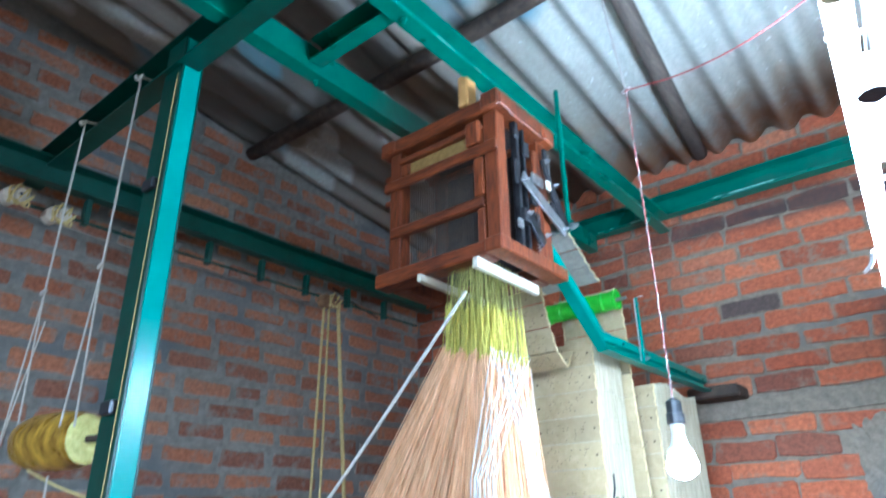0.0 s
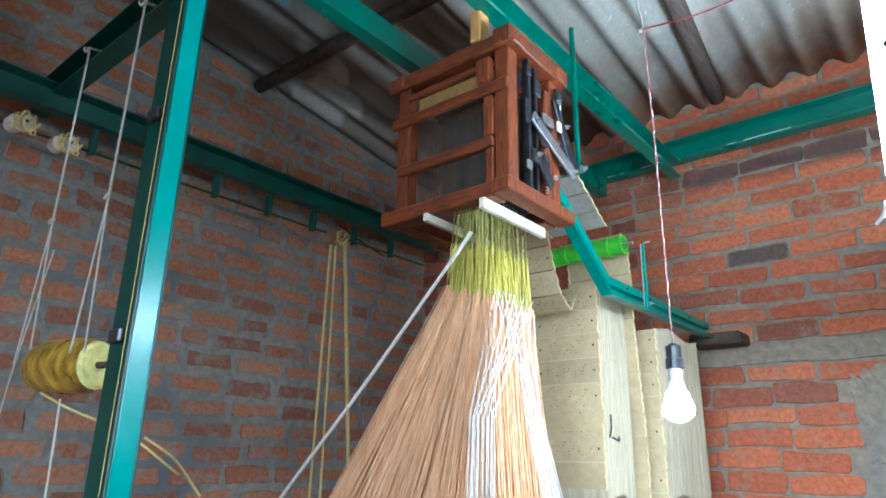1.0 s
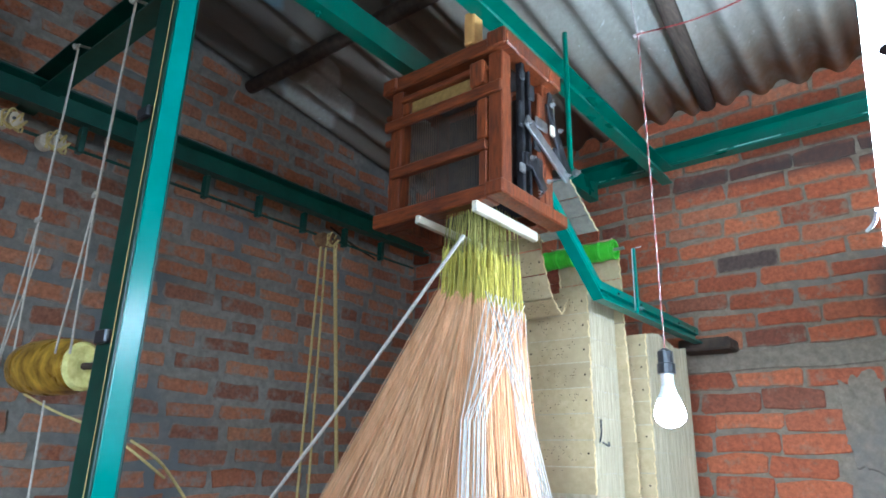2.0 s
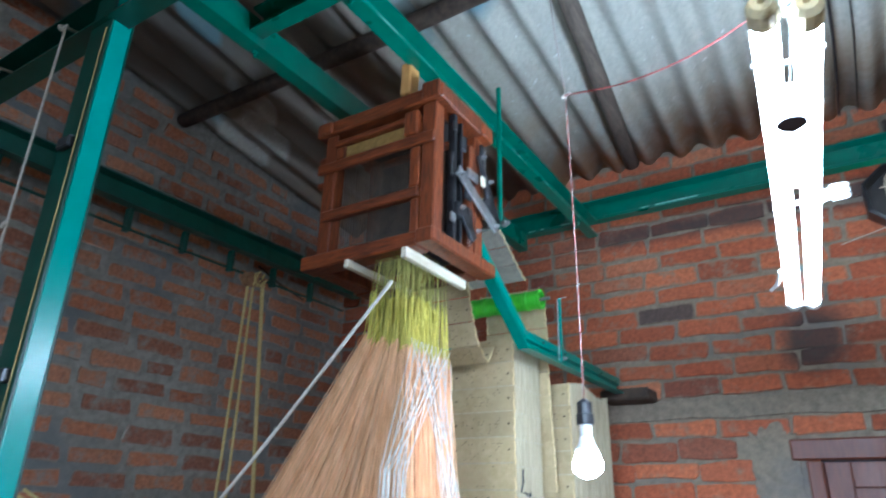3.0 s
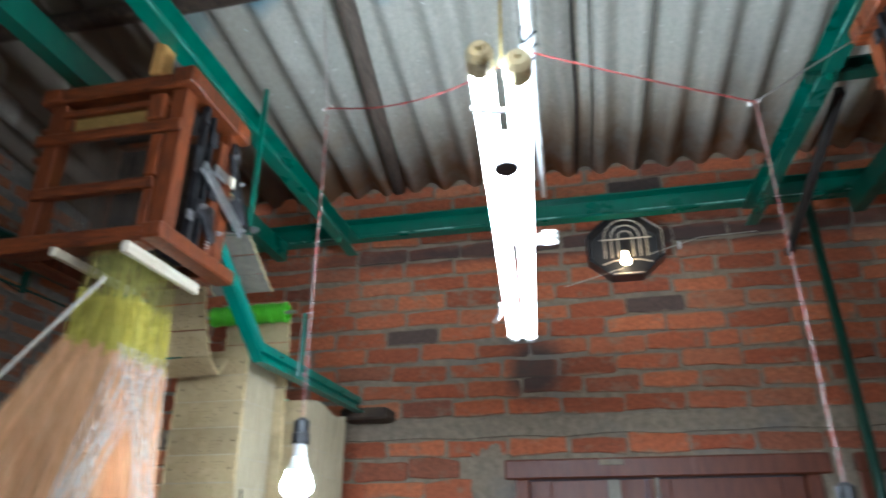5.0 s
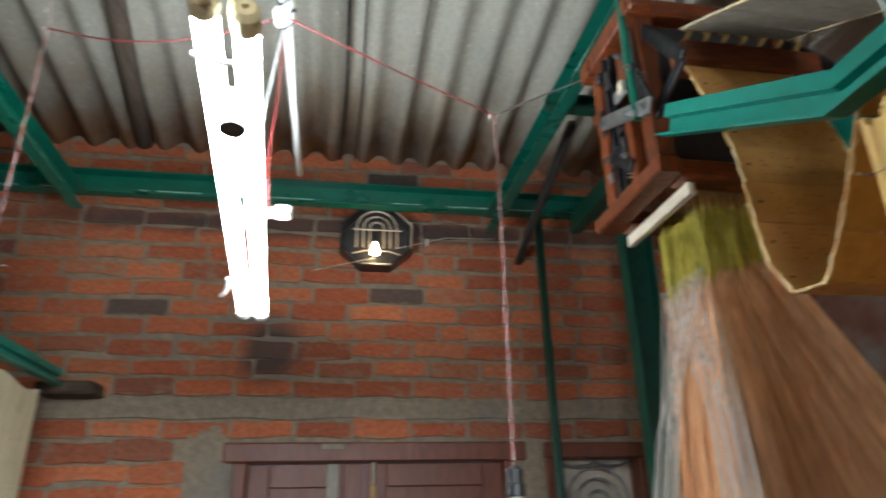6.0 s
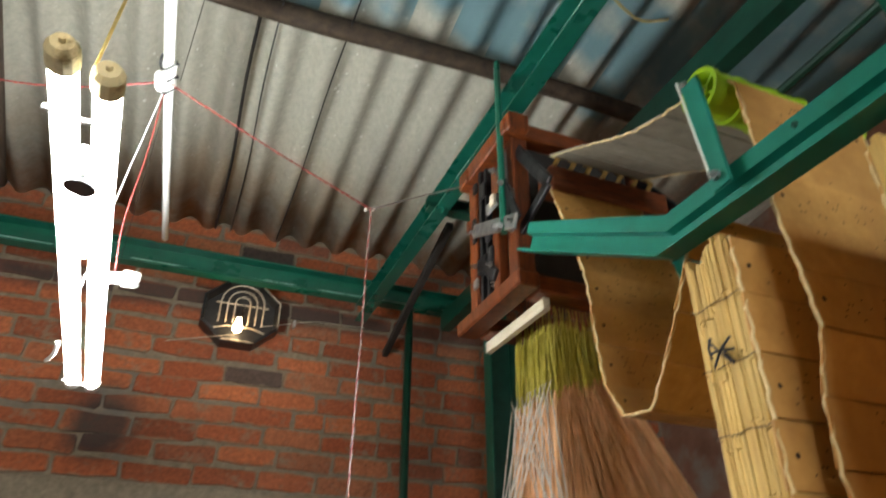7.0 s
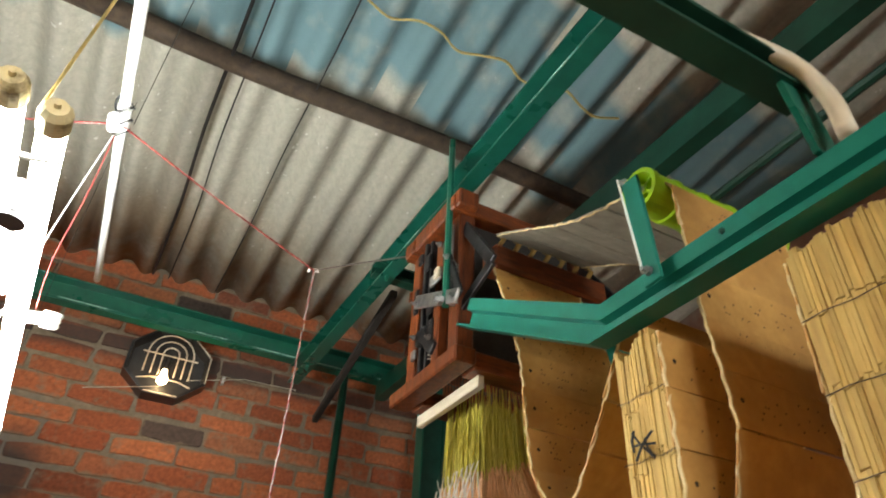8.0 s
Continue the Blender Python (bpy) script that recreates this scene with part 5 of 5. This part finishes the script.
CD = Vector((-0.021, 1.0, 0.195))
conduit([(-0.045, -0.3, 2.377), (-0.073, 1.0, 2.63), (-0.094, 2.0, 2.825)], 0.0095, "white conduit pipe hung under the roof", M_PVC, ((-0.073, 1.0, 2.63), CD))
for y, z in ((-0.2, 2.40), (1.02, 2.64)):
    rope("pipe_wire", "thin dark wire hanging the white pipe from the roof", [(-0.055, y, z), (-0.055, y + 0.03, 3.0), (-0.055, y + 0.08, roof_z(y + 0.08) - 0.02)], 0.0009, M_BLACK, "wire", "pipe wires", 4)
conduit(spline([(-0.02, 0.27, 2.462), (0.25, 0.268, 2.46), (0.49, 0.262, 2.458), (0.60, 0.252, 2.452), (0.668, 0.232, 2.42), (0.672, 0.212, 2.34), (0.655, 0.203, 2.268)], 6), 0.0105, "aged cream conduit bent round the cross beam", M_PVC_TAN)

# cables under the roof
for x0, x1, r in ((0.08, 0.045, 0.006), (0.12, 0.11, 0.0028), (0.36, 0.31, 0.0028)):
    ys = np.linspace(-0.5, 2.63, 8)
    rope("roof_cable", "thin black cable along the roof sheets", [(x0 + (x1 - x0) * i / 7 + 0.006 * math.sin(i * 2.3), y, roof_z(y) - 0.035 - (0.035 if abs(y - 1.44) < 0.3 else 0)) for i, y in enumerate(ys)], r, M_BLACK, "electric cable", "roof cables", 5)
rope("roof_cable", "thin brown cable looped across the roof sheets", [(0.365 + 0.0775 * i, 1.099 + -0.0002 * i + 0.022 * math.sin(i * 1.9), roof_z(1.099 + -0.0002 * i) - 0.036) for i in range(-3, 13)], 0.004, M_ROPE_Y, "electric cable", "roof cables", 5)


# ---- wall lamp, door, window ----
def wall_lamp():
    e = thing("wall_lamp", "black octagonal wall lamp with an arched wire guard", "wall lamp")
    c = Vector((0.212, 2.60, 2.862))
    R = 0.169

    def octa(r, y, ky=0.87):
        return [(c.x + r * math.cos(math.radians(22.5 + 45 * k)), y, c.z + r * ky * math.sin(math.radians(22.5 + 45 * k))) for k in range(8)]
    bm = bmesh.new()
    rings = [[bm.verts.new(p) for p in octa(R, 2.665)], [bm.verts.new(p) for p in octa(R, 2.58)], [bm.verts.new(p) for p in octa(R * 0.93, 2.575)], [bm.verts.new(p) for p in octa(R * 0.90, 2.64)]]
    for a, b in zip(rings, rings[1:]):
        for k in range(8):
            bm.faces.new((a[k], a[(k + 1) % 8], b[(k + 1) % 8], b[k]))
    bm.faces.new(rings[0])
    bm.faces.new(rings[-1])
    housing = part("housing", bm, M_BLACK, e)
    p = octa(R * 0.97, 2.572)
    for k in (7, 0, 1, 5):
        bm = bmesh.new()
        tube(bm, [p[k], p[(k + 1) % 8]], 0.0026, 5)
        part("rim_wire", bm, M_GUARD, housing, "thin pale rim wire")
    bm = bmesh.new()
    for r in (0.03, 0.058, 0.086):
        pts = [(c.x - r, 2.57, c.z - 0.06)] + [(c.x - r * math.cos(t), 2.57, c.z + 0.03 + r * 0.95 * math.sin(t)) for t in np.linspace(0, math.pi, 11)] + [(c.x + r, 2.57, c.z - 0.06)]
        tube(bm, pts, 0.0032, 5)
    tube(bm, [(c.x - 0.105, 2.568, c.z + 0.022), (c.x + 0.105, 2.568, c.z + 0.022)], 0.003, 5)
    tube(bm, [(c.x - 0.10, 2.568, c.z - 0.09), (c.x - 0.05, 2.568, c.z - 0.075), (c.x + 0.05, 2.568, c.z - 0.075), (c.x + 0.10, 2.568, c.z - 0.09)], 0.003, 5)
    part("guard", bm, M_GUARD, housing, "arched pale wire guard")
    bm = bmesh.new()
    tube(bm, [(c.x - 0.008, 2.55, c.z + 0.0), (c.x - 0.008, 2.55, c.z - 0.045)], 0.014, 10)
    part("holder", bm, M_IRON, e)
    bm = bmesh.new()
    prof = [(-0.046, 0.009), (-0.065, 0.011), (-0.082, 0.019), (-0.096, 0.018), (-0.104, 0.007)]
    tube(bm, [(c.x - 0.008, 2.55, c.z + u) for u, r in prof], 0.02, 14, taper=[r for u, r in prof])
    part("bulb", bm, M_BULB_SMALL, e, "glowing warm bulb", smooth=True)
    bm = bmesh.new()
    tube(bm, [(c.x - 0.01, 2.56, c.z - 0.11), (-0.05, 2.60, 2.70)], 0.0016, 4)
    part("stay_wire", bm, M_GUARD, e)
    bm = bmesh.new()
    tube(bm, [(c.x + 0.08, 2.57, c.z - 0.06), (0.52, 2.62, 2.885), (0.75, 2.64, 2.90)], 0.0016, 4)
    part("stay_wire", bm, M_GUARD, e)
    part("peg", boxes(((0.435, 2.64, 2.855), (0.445, 2.672, 2.885)), bevel=0.002), M_PVC, e)


wall_lamp()


def door():
    x0, x1, zt = DOOR
    d = thing("door_1", "closed maroon wooden double door in a rough frame", "door", kind="structure")
    part("frame_head", boxes(((x0 - 0.045, YN - 0.025, zt - 0.045), (x1 + 0.045, YN + 0.09, zt + 0.028)), bevel=0.006), M_DOOR, d)
    for a, b in ((x0 - 0.002, x0 + 0.048), (x1 - 0.048, x1 + 0.002)):
        part("frame_jamb", boxes(((a, YN - 0.02, 0), (b, YN + 0.09, zt - 0.0455)), bevel=0.005), M_DOOR, d)
    mid = 0.19
    for a, b in ((x0 + 0.05, mid - 0.003), (mid + 0.003, x1 - 0.05)):
        leaf = part("leaf", boxes(((a, YN + 0.03, 0.01), (b, YN + 0.06, zt - 0.05)), bevel=0.003), M_DOOR, d)
        for u, v, z0, z1 in ((a, a + 0.08, 0.01, zt - 0.05), (b - 0.08, b, 0.01, zt - 0.05), (a + 0.081, b - 0.081, zt - 0.135, zt - 0.05), (a + 0.081, b - 0.081, 1.05, 1.15), (a + 0.081, b - 0.081, 0.01, 0.15)):
            part("rail", boxes(((u, YN + 0.012, z0), (v, YN + 0.0295, z1)), bevel=0.003), M_DOOR, leaf)
    latch = part("latch", boxes(((0.215, YN - 0.004, 1.72), (0.235, YN + 0.0115, 1.95)), bevel=0.003), M_BRASS, d, "brass tower bolt")
    bm = bmesh.new()
    tube(bm, [(0.225, YN - 0.012, 1.86), (0.225, YN - 0.012, 1.98)], 0.006, 8)
    part("bolt_rod", bm, M_STEEL, latch)
    part("hinge_strip", boxes(((0.045, YN - 0.004, 1.55), (0.09, YN + 0.0115, 1.935)), bevel=0.003), M_CARD_BACK, d, "pale metal strip")
    part("chipped_plaster", boxes(((0.02, YN - 0.028, zt + 0.0), (0.11, YN - 0.0255, zt + 0.022)), bevel=0.001), M_MORTAR, d)


door()


def window():
    x0, x1, z0, z1 = WIN
    w = thing("window_1", "small wooden window with a scrolled iron grille", "window", kind="structure")
    for lo, hi in (((x0 - 0.03, YN - 0.025, z1 - 0.03), (x1 + 0.03, YN + 0.1, z1 + 0.032)), ((x0 - 0.03, YN - 0.025, z0 - 0.04), (x1 + 0.03, YN + 0.1, z0 + 0.02))):
        part("frame_rail", boxes((lo, hi), bevel=0.005), M_DOOR, w)
    for a, b in ((x0 - 0.03, x0 + 0.03), (x1 - 0.03, x1 + 0.03)):
        part("frame_stile", boxes(((a, YN - 0.022, z0 + 0.021), (b, YN + 0.1, z1 - 0.0305)), bevel=0.005), M_DOOR, w)
    part("pane", boxes(((x0 + 0.03, YN + 0.07, z0 + 0.02), (x1 - 0.03, YN + 0.076, z1 - 0.03))), M_PANE, w, "pale frosted pane")
    cx, cz = (x0 + x1) / 2, z1 - 0.2
    bm = bmesh.new()
    for r in (0.045, 0.09, 0.135):
        tube(bm, [(cx + r * math.cos(t), YN + 0.03, cz + r * math.sin(t)) for t in np.linspace(0, 2 * math.pi, 25)], 0.006, 6)
    for s in (-1, 1):
        tube(bm, spline([(cx + s * 0.16, YN + 0.03, z1 - 0.035), (cx + s * 0.10, YN + 0.03, z1 - 0.06), (cx + s * 0.03, YN + 0.03, z1 - 0.055), (cx, YN + 0.03, z1 - 0.032)], 5), 0.006, 6)
        tube(bm, [(cx + s * 0.135, YN + 0.03, cz), (cx + s * 0.17, YN + 0.03, z0 + 0.02)], 0.006, 6)
    part("grille", bm, M_STEEL, w, "scrolled iron grille")


window()


# ---- bricks, last ----
def brick_meshes(L, H, proud, mat, n, seed, rough):
    rnd = random.Random(seed)
    out = []
    for v in range(n):
        bm = bmesh.new()
        # an uneven eight-cornered outline, proud of the joint
        base = [(-0.5, -0.36), (-0.47, -0.5), (0.46, -0.5), (0.5, -0.34), (0.5, 0.36), (0.46, 0.5), (-0.46, 0.5), (-0.5, 0.38)]
        mid = [(0.0, -0.5), (0.0, 0.5)]
        ring = base[:2] + mid[:1] + base[2:6] + mid[1:] + base[6:]
        ring = [(x * L * (1 + rnd.uniform(-rough, rough) * 0.25), z * H * (1 + rnd.uniform(-rough, rough))) for x, z in ring]
        back = [bm.verts.new((x * 1.01, 0.004, z * 1.04)) for x, z in ring]
        edge = [bm.verts.new((x, -proud * 0.6, z)) for x, z in ring]
        front = [bm.verts.new((x * 0.978, -proud * rnd.uniform(0.85, 1.15), z * 0.915)) for x, z in ring]
        k = len(ring)
        for a, b in ((back, edge), (edge, front)):
            for i in range(k):
                bm.faces.new((a[i], a[(i + 1) % k], b[(i + 1) % k], b[i]))
        bm.faces.new(front)
        bmesh.ops.recalc_face_normals(bm, faces=bm.faces)
        me = bpy.data.meshes.new("brick")
        bm.to_mesh(me)
        bm.free()
        me.materials.append(mat)
        out.append(me)
    return out


def lay_bricks(wall, u0, u1, z0, z1, course, z_ref, length, joint, place, keep, single, meshes, joined_mat, seed, dark=(), dark_meshes=None, skip=()):
    """Lays courses in running bond. place(u, z) gives the pose; keep(u, z): whether a brick may lie there; single(u, z): a piece of its own."""
    rnd = random.Random(seed)
    vs, fs = [], []
    count = 0
    k0 = int(math.floor((z0 - z_ref) / course)) + 1
    k1 = int(math.floor((z1 - z_ref) / course))
    for k in range(k0, k1 + 1):
        z = z_ref + k * course
        if any(abs(z - s) < course * 0.5 for s in skip):
            continue
        u = u0 - rnd.uniform(0, length)
        if k % 2:
            u -= length * 0.5
        fixed = [a for a, b in dark if abs(z - b) < course * 0.5]
        if fixed:
            u = fixed[0] - length / 2 - (length + joint) * math.ceil((fixed[0] - u0) / (length + joint))
        while u < u1:
            ln = length if fixed else length * rnd.uniform(0.92, 1.06)
            if not fixed and rnd.random() < 0.10:
                ln *= 0.52
            c = u + ln / 2
            lo, hi = max(u, u0), min(u + ln, u1)
            u += ln + joint * (1.0 if fixed else rnd.uniform(0.8, 1.4))
            if hi - lo < 0.04:
                continue
            c = (lo + hi) / 2
            s = (hi - lo) / length
            if not keep(lo, hi, z):
                continue
            m = place(c, z + rnd.uniform(-0.006, 0.006)) @ pose(0, 0, 0, rnd.uniform(-1.5, 1.5), rnd.uniform(-1.3, 1.3), rnd.uniform(-0.8, 0.8)) @ Matrix.Diagonal((s, 1, rnd.uniform(0.88, 1.12), 1))
            is_dark = any(abs(c - a) < length * 0.3 and abs(z - b) < course * 0.5 for a, b in dark)
            me = rnd.choice(dark_meshes if is_dark or (dark_meshes and rnd.random() < 0.015) else meshes)
            if single(c, z) and count < 300:
                ob = new("brick", me)
                ob.parent = wall
                ob.matrix_basis = m
                count += 1
            else:
                o = len(vs)
                vs.extend([tuple(m @ v.co) for v in me.vertices])
                fs.extend([tuple(o + i for i in p.vertices) for p in me.polygons])
    if vs:
        me = bpy.data.meshes.new("far_bricks")
        me.from_pydata(vs, [], fs)
        me.materials.append(joined_mat)
        ob = new("far_bricks", me)
        ob.parent = wall
        ob["kind"] = "stuff"


def north_keep(lo, hi, z):
    if z < DOOR[2] + 0.06 and hi > DOOR[0] - 0.05 and lo < DOOR[1] + 0.05:
        return False
    if WIN[2] - 0.08 < z < WIN[3] + 0.07 and hi > WIN[0] - 0.04 and lo < WIN[1] + 0.04:
        return False
    return True


N_BRICKS = brick_meshes(0.229, 0.066, 0.007, M_BRICK, 16, 5, 0.24)
N_DARK = brick_meshes(0.229, 0.066, 0.007, M_BRICK_DARK, 4, 6, 0.15)
lay_bricks(wall_north, XW, XE, 0.05, 3.30, 0.0795, 2.62, 0.225, 0.013, lambda u, z: pose(u, YN, z), north_keep,
           lambda u, z: z > 2.05 and -1.35 < u < 1.45, N_BRICKS, M_BRICK_J, 31, [(0.31, 2.62), (-0.731, 2.54), (0.29, 3.18)], N_DARK, skip=(2.143,))
W_BRICKS = brick_meshes(0.215, 0.058, 0.006, M_BRICK_W, 14, 7, 0.28)
lay_bricks(wall_west, YS, YN, 0.05, 3.95, 0.088, 2.62, 0.215, 0.03, lambda u, z: Matrix.Translation((XW, u, z)) @ pose(0, 0, 0, 0, 0, 90),
           lambda lo, hi, z: z < roof_z((lo + hi) / 2) - 0.04, lambda u, z: z > 1.7 and -0.1 < u < 2.67, W_BRICKS, M_BRICK_WJ, 33)

# a rough cement band over the openings; the dark strip is in the brick colour
bm = bmesh.new()
n = 60
top, bot, tb, bb = [], [], [], []
for i in range(n + 1):
    x = XW + (XE - XW) * i / n
    za, zb = 2.105 + 0.012 * noise.noise((x * 5, 0, 0)), 2.182 + 0.014 * noise.noise((x * 6, 3, 0))
    y = YN - 0.010 - 0.006 * noise.noise((x * 7, 1, 1))
    bot.append(bm.verts.new((x, y, za)))
    top.append(bm.verts.new((x, y, zb)))
    bb.append(bm.verts.new((x, YN + 0.003, za - 0.004)))
    tb.append(bm.verts.new((x, YN + 0.003, zb + 0.004)))
for i in range(n):
    bm.faces.new((bot[i], bot[i + 1], top[i + 1], top[i]))
    bm.faces.new((bb[i], bb[i + 1], bot[i + 1], bot[i]))
    bm.faces.new((top[i], top[i + 1], tb[i + 1], tb[i]))
part("cement_band", bm, M_MORTAR, wall_north, "rough cement band over the openings")


def cement_patch(x0, x1, z0, z1, seed, label):
    """An uneven skin of cement over the bricks."""
    rnd = random.Random(seed)
    bm = bmesh.new()
    cx, cz = (x0 + x1) / 2, (z0 + z1) / 2
    n = 72
    rim = []
    for k in range(n):
        t = 2 * math.pi * k / n
        r = 0.85 + 0.28 * noise.noise((math.cos(t) * 1.7, math.sin(t) * 1.7, seed)) + 0.16 * noise.noise((math.cos(t) * 6, math.sin(t) * 6, seed)) + rnd.uniform(-0.03, 0.03)
        q = abs(math.cos(t)) ** 0.6 * math.copysign(1, math.cos(t)), abs(math.sin(t)) ** 0.6 * math.copysign(1, math.sin(t))
        rim.append((cx + (x1 - x0) / 2 * r * q[0], cz + (z1 - z0) / 2 * r * q[1]))
    back = [bm.verts.new((x, YN + 0.002, z)) for x, z in rim]
    edge = [bm.verts.new((cx + (x - cx) * 0.96, YN - 0.0098, cz + (z - cz) * 0.96)) for x, z in rim]
    inner = [bm.verts.new((cx + (x - cx) * 0.6, YN - 0.0115 - 0.003 * rnd.random(), cz + (z - cz) * 0.6)) for x, z in rim]
    for a, b in ((back, edge), (edge, inner)):
        for k in range(n):
            bm.faces.new((a[k], a[(k + 1) % n], b[(k + 1) % n], b[k]))
    bm.faces.new(inner)
    part("cement_patch", bm, M_MORTAR, wall_north, label)


cement_patch(-0.50, -0.30, 1.72, 2.10, 3, "rough grey cement patch beside the door")
cement_patch(0.80, 0.93, 1.6, 2.06, 4, "rough grey cement between door and window")
